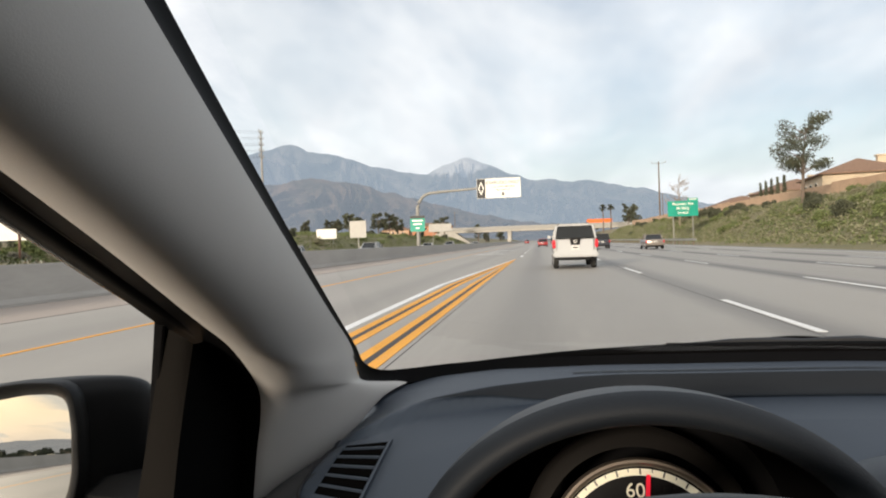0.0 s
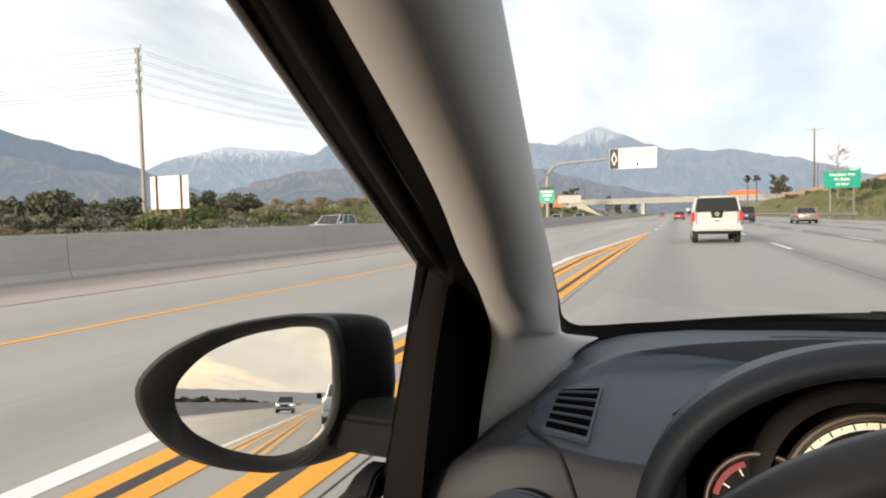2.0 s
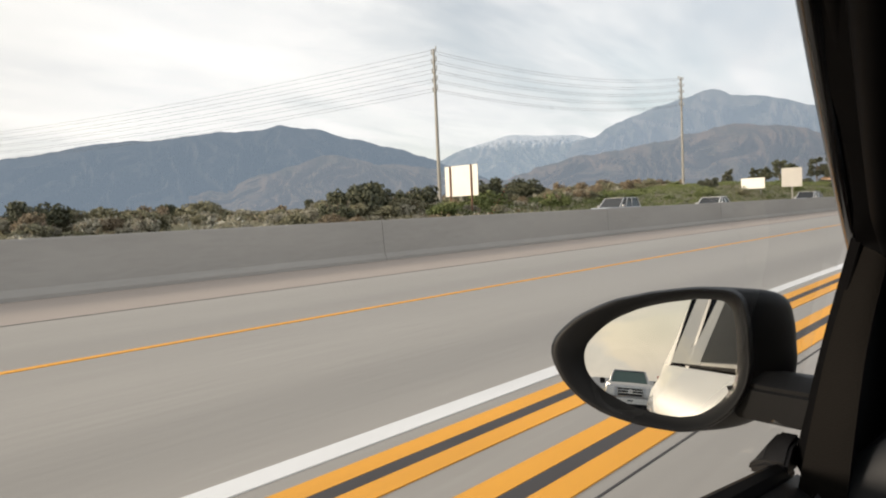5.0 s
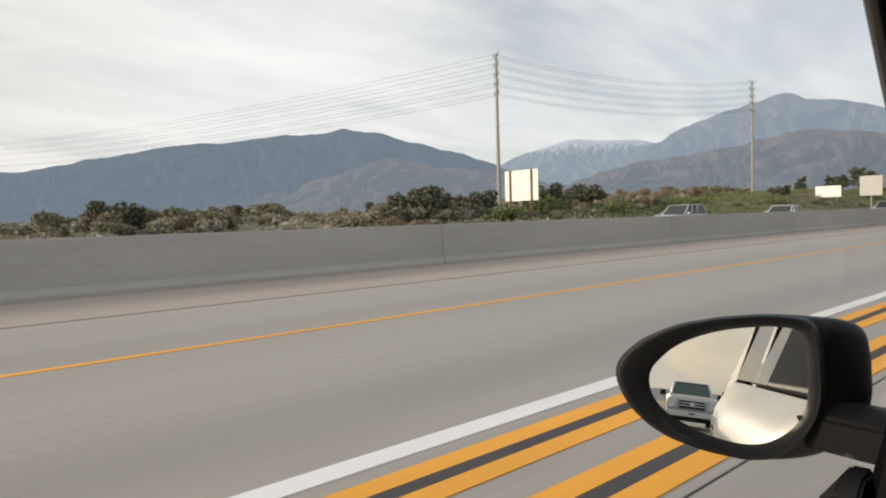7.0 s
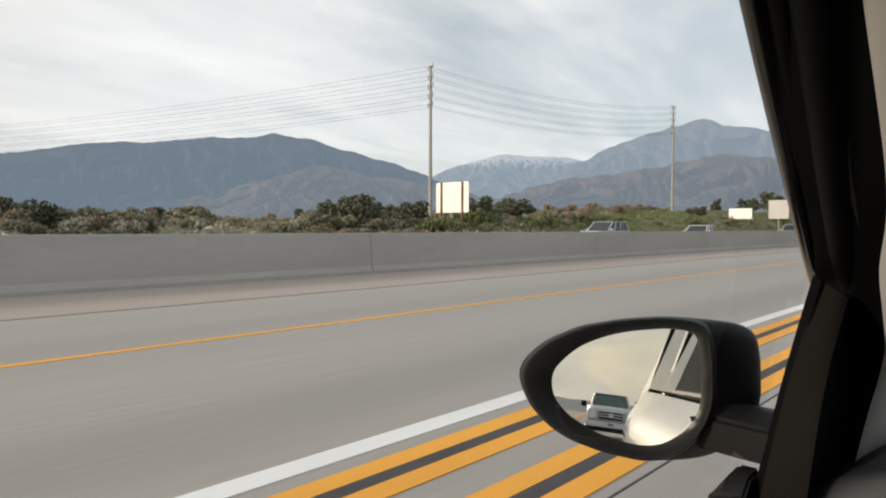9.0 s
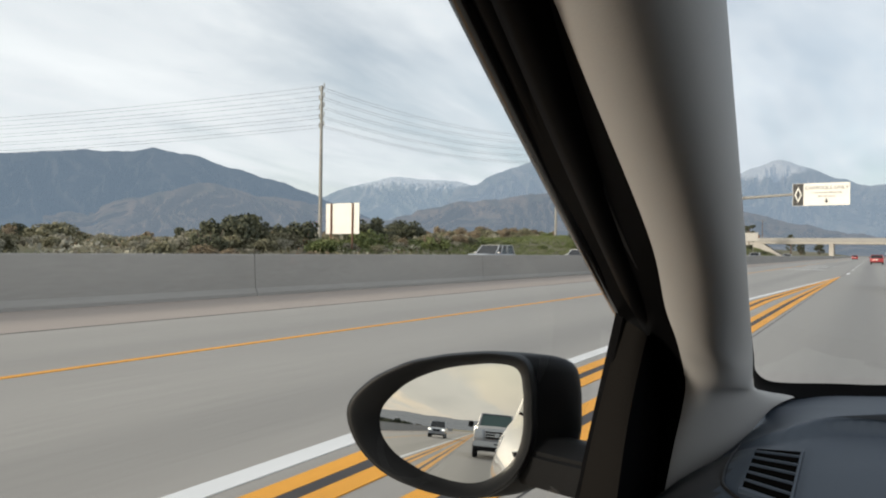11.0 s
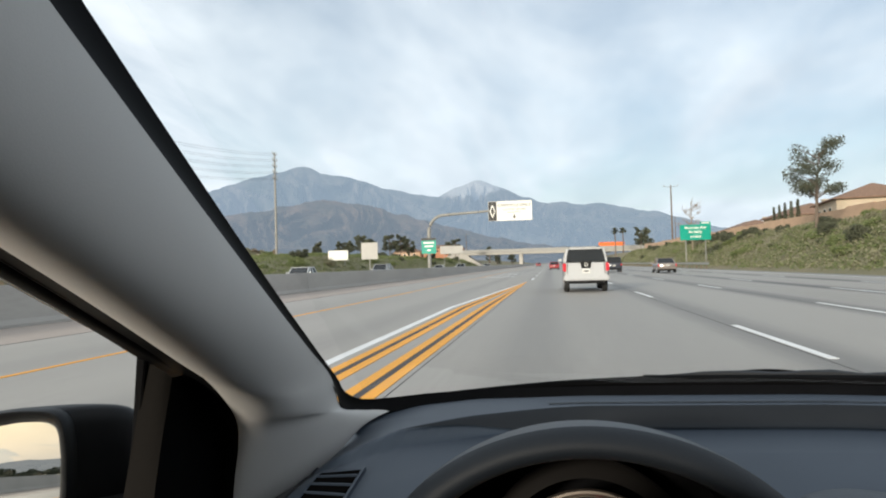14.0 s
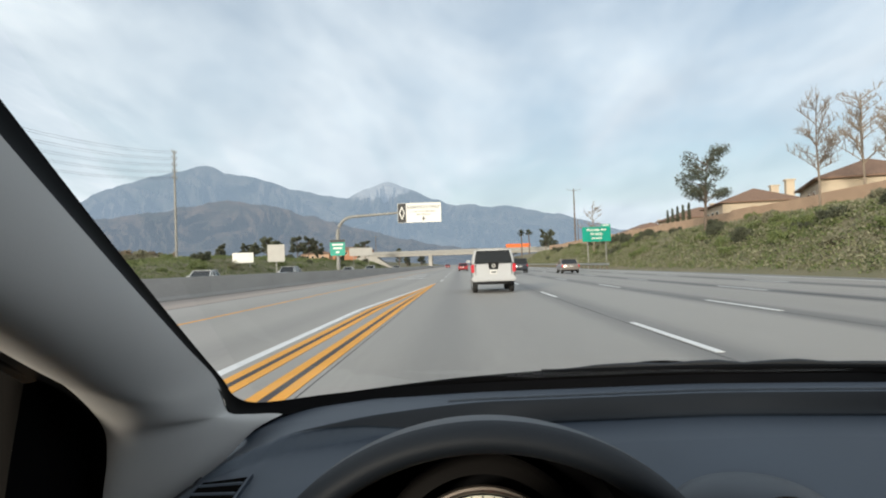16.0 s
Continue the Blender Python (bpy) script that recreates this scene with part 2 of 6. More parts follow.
M = {
    "trim": mat("grey_pillar_trim", (0.47, 0.465, 0.46), 0.62, var=0.05, bump=0.06, fine=900, scale=6),
    "inlay": mat("matt_black_dash_shade", (0.010, 0.013, 0.018), 0.6, var=0.1, bump=0.2, fine=700, scale=5, spec=0.2),
    "dash": mat("dark_dash_plastic", (0.018, 0.028, 0.045), 0.5, var=0.10, bump=0.06, fine=1100, scale=5),
    "dashgrey": mat("charcoal_dash_plastic", (0.014, 0.019, 0.027), 0.48, var=0.10, bump=0.06, fine=1100, scale=5),
    "black": mat("black_plastic", (0.008, 0.008, 0.009), 0.5, var=0.25, scale=12, bump=0.1, fine=500, spec=0.2),
    "void": mat("matte_black_gap_shade", (0.003, 0.003, 0.003), 1.0, var=0.2, spec=0.0),
    "gloss": mat("gloss_black", (0.012, 0.012, 0.013), 0.18, var=0.2, scale=10),
    "rubber": mat("black_rubber", (0.0045, 0.0045, 0.005), 0.5, var=0.2, scale=15, spec=0.02),
    "mirrorblack": mat("grained_black_mirror_plastic", (0.0075, 0.008, 0.009), 0.42, var=0.12, scale=12, bump=0.06, fine=900, spec=0.12),
    "dashlow": mat("darker_dash_plastic", (0.015, 0.0175, 0.022), 0.55, var=0.1, bump=0.06, fine=1100, scale=5, spec=0.3),
    "dialring": mat("dull_bronze_ring", (0.16, 0.135, 0.115), 0.4, 0.7, var=0.08),
    "sail": mat("grey_brown_sail_plastic", (0.0095, 0.0088, 0.0082), 0.75, var=0.12, bump=0.2, fine=600, spec=0.03),
    "brownblack": mat("dark_brown_plastic", (0.008, 0.007, 0.0066), 0.5, var=0.15, bump=0.1, fine=500),
    "darkred": mat("dark_red_dial_print", (0.22, 0.015, 0.02), 0.5, var=0.05),
    "leather": mat("black_wheel_leather", (0.0085, 0.009, 0.0105), 0.42, var=0.12, spec=0.3, bump=0.05, fine=1400),
    "chrome": mat("satin_chrome", (0.78, 0.77, 0.75), 0.38, 1.0, var=0.05),
    # dial print and needle give off a weak glow of their own
    "cream": lamp_mat("glowing_cream_dial_print", (0.70, 0.66, 0.52), 0.28),
    "red": lamp_mat("glowing_red_needle", (0.9, 0.02, 0.05), 0.35),
    "carwhite": mat("pearl_white_car_paint", (0.72, 0.70, 0.66), 0.25, var=0.03, coat=1.0),
    "concrete": mat("weathered_barrier_concrete", (0.345, 0.338, 0.325), 0.9, var=0.12, scale=0.9, bump=0.2, fine=14, stretch=(1, .2, 1), rand=0.04),
    "steel": mat("galvanised_steel", (0.36, 0.36, 0.35), 0.5, 0.6, var=0.15, scale=2),
    "postgrey": mat("grey_painted_steel", (0.27, 0.265, 0.25), 0.55, var=0.12, scale=1.2),
    "rustpost": mat("rust_brown_steel", (0.15, 0.075, 0.05), 0.7, var=0.2, scale=3),
    "woodpole": mat("weathered_wood_pole", (0.16, 0.125, 0.10), 0.9, var=0.25, scale=3, stretch=(1, 1, .1)),
    "signwhite": mat("white_sign_sheet", (0.80, 0.79, 0.75), 0.45, var=0.06, scale=0.8),
    "signback": mat("bare_sign_back", (0.34, 0.335, 0.32), 0.5, 0.2, var=0.1, scale=1.0),
    "signblack": mat("black_sign_print", (0.02, 0.02, 0.022), 0.5, var=0.2),
    "signgreen": mat("green_sign_sheet", (0.0, 0.30, 0.215), 0.45, var=0.1, scale=0.8),
    "tyre": mat("tyre_rubber", (0.02, 0.02, 0.02), 0.85, var=0.2),
    "rim": mat("alloy_rim", (0.55, 0.55, 0.56), 0.35, 0.9, var=0.08),
    "carglass": mat("dark_car_glass", (0.012, 0.014, 0.016), 0.06, var=0.15, spec=0.6),
    "tail": lamp_mat("red_tail_lamp", (0.55, 0.03, 0.045), 0.08),
    "head": mat("clear_head_lamp", (0.75, 0.77, 0.78), 0.12, 0.3, var=0.1),
    "headon": lamp_mat("lit_head_lamp", (1.0, 0.97, 0.9), 2.5),
    "stucco": mat("tan_stucco", (0.52, 0.36, 0.25), 0.9, var=0.1, scale=0.6),
    "stucco2": mat("cream_stucco", (0.60, 0.50, 0.38), 0.9, var=0.1, scale=0.6),
    "rooftile": mat("brown_roof_tiles", (0.22, 0.14, 0.10), 0.9, var=0.25, scale=4),
    "bark": mat("tree_bark", (0.16, 0.125, 0.10), 0.95, var=0.3, scale=4),
    "wire": mat("power_wire", (0.08, 0.08, 0.085), 0.6, var=0.1),
    "bridge": mat("bridge_concrete", (0.42, 0.40, 0.37), 0.9, var=0.12, scale=0.3),
    "leafdark": leaf_mat("dark_green_leaves", (0.040, 0.047, 0.028), (0.11, 0.118, 0.07)),
    "leafolive": leaf_mat("olive_scrub_leaves", (0.11, 0.11, 0.065), (0.26, 0.25, 0.165)),
    "leafgrey": leaf_mat("grey_sage_leaves", (0.20, 0.195, 0.155), (0.40, 0.385, 0.315)),
    "leafrust": leaf_mat("dry_rust_brush", (0.15, 0.118, 0.078), (0.32, 0.26, 0.175)),
    "leafgreen": leaf_mat("green_groundcover_leaves", (0.075, 0.105, 0.03), (0.19, 0.22, 0.085)),
    "twig": leaf_mat("bare_twigs", (0.20, 0.15, 0.11), (0.32, 0.26, 0.20)),
    "windshield": pane_mat("windshield_glass", (0.98, 0.99, 0.985), 0.012),
    "sideglass": pane_mat("side_window_glass", (0.98, 0.985, 0.975), 0.012, 0.2),
    "rearglass": pane_mat("tinted_side_glass", (0.30, 0.32, 0.31), 0.40, 0.6),
    "farglass": pane_mat("cabin_dimming_glass", (0.16, 0.17, 0.165), 0.06, 1.5),
    "roofcloth": mat("grey_roof_cloth", (0.13, 0.125, 0.12), 0.95, var=0.1, bump=0.2, fine=500),
    "seatcloth": mat("black_seat_cloth", (0.02, 0.02, 0.022), 0.95, var=0.2, bump=0.2, fine=400),
    "greenglass": mat("green_tinted_glass", (0.05, 0.10, 0.09), 0.05, var=0.1, spec=0.5),
}
mm = mat("mirror_silver", (0.66, 0.665, 0.65), 0.0, 1.0, var=0.0)
M["mirror"] = mm


def road_mat():
    """Pale grooved concrete; darker oil and tyre bands run along the middle of each lane."""
    m = mat("freeway_concrete", (0.312, 0.295, 0.272), 0.58, var=0.15, scale=0.25, bump=0.2, fine=14, stretch=(1, .05, 1))
    nt = m.node_tree
    b = nt.nodes["Principled BSDF"]
    src = b.inputs["Base Color"].links[0].from_socket
    co = nt.nodes.new("ShaderNodeTexCoord")
    sp = nt.nodes.new("ShaderNodeSeparateXYZ")
    nt.links.new(co.outputs["Object"], sp.inputs[0])
    # distance from lane middle in lane widths
    a = nt.nodes.new("ShaderNodeMath")
    a.operation = "ADD"
    a.inputs[1].default_value = -0.4 + 36.6 + 3.66 / 2
    nt.links.new(sp.outputs["X"], a.inputs[0])
    md = nt.nodes.new("ShaderNodeMath")
    md.operation = "PINGPONG"
    md.inputs[1].default_value = 1.83
    nt.links.new(a.outputs[0], md.inputs[0])
    rg = nt.nodes.new("ShaderNodeMapRange")
    rg.interpolation_type = "SMOOTHSTEP"
    rg.inputs["From Min"].default_value, rg.inputs["From Max"].default_value = 1.0, 1.75
    nt.links.new(md.outputs[0], rg.inputs["Value"])
    nz = nt.nodes.new("ShaderNodeTexNoise")
    nz.inputs["Scale"].default_value, nz.inputs["Detail"].default_value = 0.5, 4
    mp = nt.nodes.new("ShaderNodeMapping")
    mp.inputs["Scale"].default_value = (1, 0.02, 1)
    nt.links.new(co.outputs["Object"], mp.inputs[0])
    nt.links.new(mp.outputs[0], nz.inputs["Vector"])
    # the heavier the traffic further right, the darker the band
    hv = nt.nodes.new("ShaderNodeMapRange")
    hv.inputs["From Min"].default_value, hv.inputs["From Max"].default_value = -6.0, 12.0
    hv.inputs["To Min"].default_value, hv.inputs["To Max"].default_value = 0.12, 0.92
    nt.links.new(sp.outputs["X"], hv.inputs["Value"])
    p1 = nt.nodes.new("ShaderNodeMath")
    p1.operation = "MULTIPLY"
    nt.links.new(rg.outputs[0], p1.inputs[0])
    nt.links.new(hv.outputs[0], p1.inputs[1])
    p2 = nt.nodes.new("ShaderNodeMath")
    p2.operation = "MULTIPLY"
    nt.links.new(p1.outputs[0], p2.inputs[0])
    nt.links.new(nz.outputs["Fac"], p2.inputs[1])
    p3 = nt.nodes.new("ShaderNodeMath")
    p3.operation = "MULTIPLY"
    p3.use_clamp = True
    p3.inputs[1].default_value = 1.9
    nt.links.new(p2.outputs[0], p3.inputs[0])
    mx = nt.nodes.new("ShaderNodeMix")
    mx.data_type = "RGBA"
    mx.inputs[7].default_value = (0.10, 0.098, 0.095, 1)
    nt.links.new(p3.outputs[0], mx.inputs[0])
    nt.links.new(src, mx.inputs[6])
    nt.links.new(mx.outputs[2], b.inputs["Base Color"])
    return m


M["road"] = road_mat()
M["shoulder"] = mat("pinkish_shoulder_concrete", (0.36, 0.315, 0.285), 0.9, var=0.12, scale=0.3, bump=0.2, fine=14, stretch=(1, .1, 1))
M["yellow"] = mat("yellow_road_paint", (0.78, 0.36, 0.035), 0.7, var=0.12, scale=1.5, stretch=(1, .3, 1))
M["white"] = mat("white_road_paint", (0.74, 0.75, 0.76), 0.7, var=0.10, scale=1.5, stretch=(1, .3, 1))
M["tar"] = mat("dark_road_tar", (0.055, 0.052, 0.055), 0.8, var=0.2, scale=2)
M["earth"] = mat("dry_earth", (0.235, 0.195, 0.125), 0.95, scale=0.08, fine=1.5, color2=(0.125, 0.13, 0.065), bump=0.3)

# ---- building helpers ----


class Geo:
    """Collects faces for one mesh."""

    def __init__(self):
        self.v, self.f = [], []

    def add(self, verts, faces):
        k = len(self.v)
        self.v += [tuple(p) for p in verts]
        self.f += [tuple(i + k for i in q) for q in faces]
        return self

    def box(self, x0, x1, y0, y1, z0, z1, m=None):
        vs = [Vector((x, y, z)) for z in (z0, z1) for x, y in ((x0, y0), (x1, y0), (x1, y1), (x0, y1))]
        if m:
            vs = [m @ p for p in vs]
        return self.add(vs, [(3, 2, 1, 0), (4, 5, 6, 7), (0, 1, 5, 4), (1, 2, 6, 5), (2, 3, 7, 6), (3, 0, 4, 7)])

    def grid(self, nu, nv, fn, wrap_u=False, wrap_v=False, flip=False):
        vs = [fn(i / (nu if wrap_u else nu - 1), j / (nv if wrap_v else nv - 1)) for i in range(nu) for j in range(nv)]
        fs = []
        for i in range(nu if wrap_u else nu - 1):
            for j in range(nv if wrap_v else nv - 1):
                a, b = i, (i + 1) % nu
                c, d = j, (j + 1) % nv
                q = (a * nv + c, b * nv + c, b * nv + d, a * nv + d)
                fs.append(q[::-1] if flip else q)
        return self.add(vs, fs)

    def loft(self, rings, closed=True, caps=True):
        n = len(rings[0])
        k = len(self.v)
        self.v += [tuple(p) for r in rings for p in r]
        for a in range(len(rings) - 1):
            for j in range(n if closed else n - 1):
                q = (j + 1) % n
                self.f.append((k + a * n + j, k + a * n + q, k + (a + 1) * n + q, k + (a + 1) * n + j))
        if caps and closed:
            self.f.append(tuple(k + j for j in reversed(range(n))))
            self.f.append(tuple(k + (len(rings) - 1) * n + j for j in range(n)))
        return self

    def tube(self, path, r, n=10, caps=True):
        path = [Vector(p) for p in path]
        rings = []
        for i, p in enumerate(path):
            d = (path[min(i + 1, len(path) - 1)] - path[max(i - 1, 0)]).normalized()
            side = d.cross((0, 0, 1)) if abs(d.z) < 0.95 else d.cross((1, 0, 0))
            side.normalize()
            up = side.cross(d)
            rad = r[i] if isinstance(r, (list, tuple)) else r
            rings.append([p + rad * (math.cos(2 * math.pi * k / n) * side + math.sin(2 * math.pi * k / n) * up) for k in range(n)])
        return self.loft(rings, caps=caps)

    def prism(self, poly, fn0, fn1):
        """A flat outline between two sides: fn0 and fn1 turn its (a, b) into points."""
        n = len(poly)
        vs = [fn0(a, b) for a, b in poly] + [fn1(a, b) for a, b in poly]
        return self.add(vs, [tuple(range(n - 1, -1, -1)), tuple(range(n, 2 * n))] + [(i, (i + 1) % n, (i + 1) % n + n, i + n) for i in range(n)])

    def ring(self, c, ax, up, r0, r1, thick, n=48, a0=0.0, a1=2 * math.pi):
        """A flat annulus with thickness round the axis ax."""
        c, ax, up = Vector(c), Vector(ax).normalized(), Vector(up).normalized()
        side = up.cross(ax)
        full = abs(a1 - a0 - 2 * math.pi) < 1e-6
        rings = []
        for i in range(n if full else n + 1):
            a = a0 + (a1 - a0) * i / n
            d = math.cos(a) * up + math.sin(a) * side
            rings.append([c + d * r0, c + d * r1, c + d * r1 + ax * thick, c + d * r0 + ax * thick])
        if full:
            rings.append(rings[0])
        return self.loft(rings, caps=not full)


def part(name, g, material, parent=None, label="", smooth=True, bevel=0.0, segs=2, angle=40):
    """Links one mesh, under a thing or a part. Points are given in the parent's own space."""
    me = bpy.data.meshes.new(name)
    me.from_pydata(g.v, [], g.f)
    me.update()
    bm = bmesh.new()
    bm.from_mesh(me)
    if len(bm.faces) < 20000:
        bmesh.ops.remove_doubles(bm, verts=bm.verts, dist=1e-5)
        bmesh.ops.recalc_face_normals(bm, faces=bm.faces)
    if bevel:
        es = [e for e in bm.edges if len(e.link_faces) == 2 and e.calc_face_angle(0) > radians(angle)]
        bmesh.ops.bevel(bm, geom=es, offset=bevel, segments=segs, affect="EDGES", clamp_overlap=True)
    for f in bm.faces:
        f.smooth = smooth
    if smooth:
        for e in bm.edges:
            e.smooth = len(e.link_faces) == 2 and e.calc_face_angle(0) < radians(angle)
    bm.to_mesh(me)
    bm.free()
    me.materials.append(material)
    ob = new(name, me)
    if parent:
        ob.parent = parent
    if label:
        ob["label"] = label
    return ob


def thing(name, label, category, group="", kind="", at=(0, 0, 0), turn=0.0):
    ob = new(name)
    ob.empty_display_size = 0.2
    ob.location = at
    ob.rotation_euler = (0, 0, radians(turn))
    return tagged(ob, label, category, group, kind)


def text_part(name, words, size, m, material, parent, depth=0.004, align="CENTER", bold=0.0):
    cu = bpy.data.curves.new(name, "FONT")
    cu.body, cu.size, cu.extrude, cu.align_x, cu.align_y, cu.offset = words, size, depth, align, "CENTER", bold
    tmp = bpy.data.objects.new("tmp_text", cu)
    scene.collection.objects.link(tmp)
    me = bpy.data.meshes.new_from_object(tmp.evaluated_get(bpy.context.evaluated_depsgraph_get()))
    bpy.data.objects.remove(tmp)
    me.transform(m)
    me.materials.append(material)
    ob = new(name, me)
    if parent:
        ob.parent = parent
    return ob


def lerp(a, b, t):
    return a + (b - a) * t


def curve_at(pts, x):
    """Smooth interpolation of (x, value) pairs."""
    if x <= pts[0][0]:
        return pts[0][1]
    for (x0, y0), (x1, y1) in zip(pts, pts[1:]):
        if x <= x1:
            t = (x - x0) / (x1 - x0)
            return lerp(y0, y1, t * t * (3 - 2 * t) * 0.5 + t * 0.5)
    return pts[-1][1]


def rail(pts, s):
    """A smooth curve through a few points, s from 0 to 1."""
    n = len(pts) - 1
    k = min(int(s * n), n - 1)
    t = s * n - k
    p = [Vector(pts[min(max(k + d, 0), n)]) for d in (-1, 0, 1, 2)]
    return 0.5 * ((2 * p[1]) + (p[2] - p[0]) * t + (2 * p[0] - 5 * p[1] + 4 * p[2] - p[3]) * t * t + (3 * p[1] - p[0] - 3 * p[2] + p[3]) * t ** 3)

# ---- ground, road, barrier ----
WHITE_X, DKL_X, DKR_X, YEL_X, JOINT_X, BAR_X = -2.29, -1.87, -1.21, -6.2, -9.5, -12.75
DASH_X = (4.05, 7.71, 11.37, 15.03)
EDGE_X = 19.5
Y0, Y1 = -420.0, 1500.0


def ground_z(x, y):
    """Level by the road; a low bank of scrub beyond the far lanes; a green bank on the near side of the houses."""
    z = -0.25
    if x < -30:
        t = min(1, (-30 - x) / 14)
        z += t * t * (3 - 2 * t) * (1.5 + 3.0 * max(0, min(1, (y - 35) / 90)))
        z += 0.25 * noise.noise(Vector((x * .06, y * .06, 0))) * t
    if x > 21:
        t = min(1, (x - 21) / 12)
        z += t * t * (3 - 2 * t) * 5.2 * max(0.0, min(1, (y + 20) / 40))
        z += 0.4 * noise.noise(Vector((x * .08, y * .08, 3))) * t
    far = max(abs(x), abs(y - 300))
    if far > 900:
        z *= max(0, 1 - (far - 900) / 600)
    return z


gx = sorted(set([-4900, -3000, -1800, -1000, -600, -350, -220] + list(range(-160, -29, 5)) + [-28, -14, 0, 14, 20.5] + list(range(21, 66, 3)) + [75, 95, 130, 200, 350, 600, 1000, 1800, 3000, 4900]))
gy = sorted(set([-4900, -3000, -1800, -1000, -600, -350] + list(range(-240, 421, 12)) + [480, 560, 680, 850, 1100, 1500, 2200, 3200, 4900]))
g = Geo()
g.grid(len(gx), len(gy), lambda u, v: (lambda x, y: (x, y, ground_z(x, y)))(gx[round(u * (len(gx) - 1))], gy[round(v * (len(gy) - 1))]))
tagged(part("ground", g, M["earth"]), "dry scrubland earth reaching to the mountains", "ground", kind="structure")

g = Geo().box(JOINT_X + .01, EDGE_X, Y0, Y1, -0.4, 0.0)
road = tagged(part("road", g, M["road"], smooth=False), "pale grooved concrete freeway with dark tyre bands", "road", kind="structure")
g = Geo().box(BAR_X - .15, JOINT_X - .01, Y0, Y1, -0.4, -0.004)
tagged(part("shoulder", g, M["shoulder"], smooth=False), "pinkish concrete inner shoulder beside the barrier", "road shoulder", kind="structure")
g = Geo().box(-30, -13.2, Y0, Y1, -0.4, -0.02)
tagged(part("road", g, M["road"], smooth=False), "concrete lanes of the opposite carriageway", "road", kind="structure")
g = Geo().box(JOINT_X - .03, JOINT_X + .03, Y0, Y1, -0.3, 0.003)
part("joint", g, M["tar"], road, smooth=False)
for xj in (-0.93, 3.93, 7.59, 11.25):
    part("joint", Geo().box(xj - .006, xj + .006, Y0, 400, -.01, .0035), M["tar"], road, smooth=False)


def stripe(name, x, w, y0, y1, material, label, h=0.006):
    return tagged(part(name, Geo().box(x - w / 2, x + w / 2, y0, y1, -.01, h), material, smooth=False), label, "road line", kind="structure")


BUFFER_END = 46.0


def buffer_stripe(off, w, material, label, h=0.006):
    """A line of the buffer: it runs straight, then closes up to a point where the carpool lane opens."""
    g = Geo()
    rows = [(off, Y0, w), (off, 20.0, w)] + [(lerp(off, -.95, k / 10), lerp(20.0, BUFFER_END, k / 10), w * (1 - .06 * k)) for k in range(1, 11)]
    g.loft([[(x - ww / 2, y, -.01), (x + ww / 2, y, -.01), (x + ww / 2, y, h), (x - ww / 2, y, h)] for x, y, ww in rows])
    tagged(part("lane_line", g, material, smooth=False), label, "road line", kind="structure")


buffer_stripe(WHITE_X, 0.17, M["white"], "solid white line along the carpool lane")
for k, xc in enumerate((DKL_X, DKR_X)):
    buffer_stripe(xc - 0.125, 0.145, M["yellow"], "solid yellow buffer line", .006 + .001 * k)
    buffer_stripe(xc + 0.125, 0.145, M["yellow"], "solid yellow buffer line", .0064 + .001 * k)
    buffer_stripe(xc, 0.10, M["tar"], "dark strip between two yellow lines", 0.0055 + .0004 * k)
for i in range(12):
    stripe("lane_line", -.75, 0.2, 52 + i * 14.63, 56.5 + i * 14.63, M["white"], "wide white dash where the carpool lane opens")
for words, y in (("CAR", 78), ("POOL", 66), ("ONLY", 90)):
    cu = text_part("road_lettering", words, 1.0, Matrix.Translation((-4.2, y, .006)) @ Matrix.Diagonal((1.15, 4.2, 1, 1)), M["white"], None, .001, bold=.02)
    tagged(cu, "tall white lettering painted on the carpool lane", "road marking", kind="structure")
stripe("lane_line", YEL_X, 0.11, Y0, 900, M["yellow"], "solid yellow edge line beside the shoulder")
dash_mesh = None
for k, xd in enumerate(DASH_X):
    for i in range(-4, 18):
        y = 11.2 + (k % 2) * 6.0 + i * 14.63
        if dash_mesh is None:
            ob = part("lane_dash", Geo().box(-.06, .06, -2.2, 2.2, -.01, .006), M["white"], smooth=False)
            dash_mesh = ob.data
        else:
            ob = new("lane_dash", dash_mesh)
        ob.location = (xd, y, 0)
        tagged(ob, "white painted lane dash", "road line", "lane dashes", "structure")
stripe("lane_line", EDGE_X - 1.6, 0.11, Y0, 900, M["white"], "white line along the outer edge of the road")

# barrier of cast lengths between the carriageways
bar = thing("barrier", "weathered grey concrete median barrier", "barrier", kind="structure")
prof = [(0.0, -.05), (0.0, .07), (-0.07, .20), (-0.13, 1.05), (-0.14, 1.08), (-0.30, 1.08), (-0.31, 1.05), (-0.37, .20), (-0.44, .07), (-0.44, -.05)]
seg_mesh = None
for i in range(-28, 60):
    if seg_mesh is None:
        ob = part("barrier_segment", Geo().loft([[(a, y, z) for a, z in prof] for y in (0.01, 11.99)]), M["concrete"], bar, smooth=False)
        seg_mesh = ob.data
    else:
        ob = new("barrier_segment", seg_mesh)
        ob.parent = bar
    ob.location = (BAR_X, i * 12.0, 0)

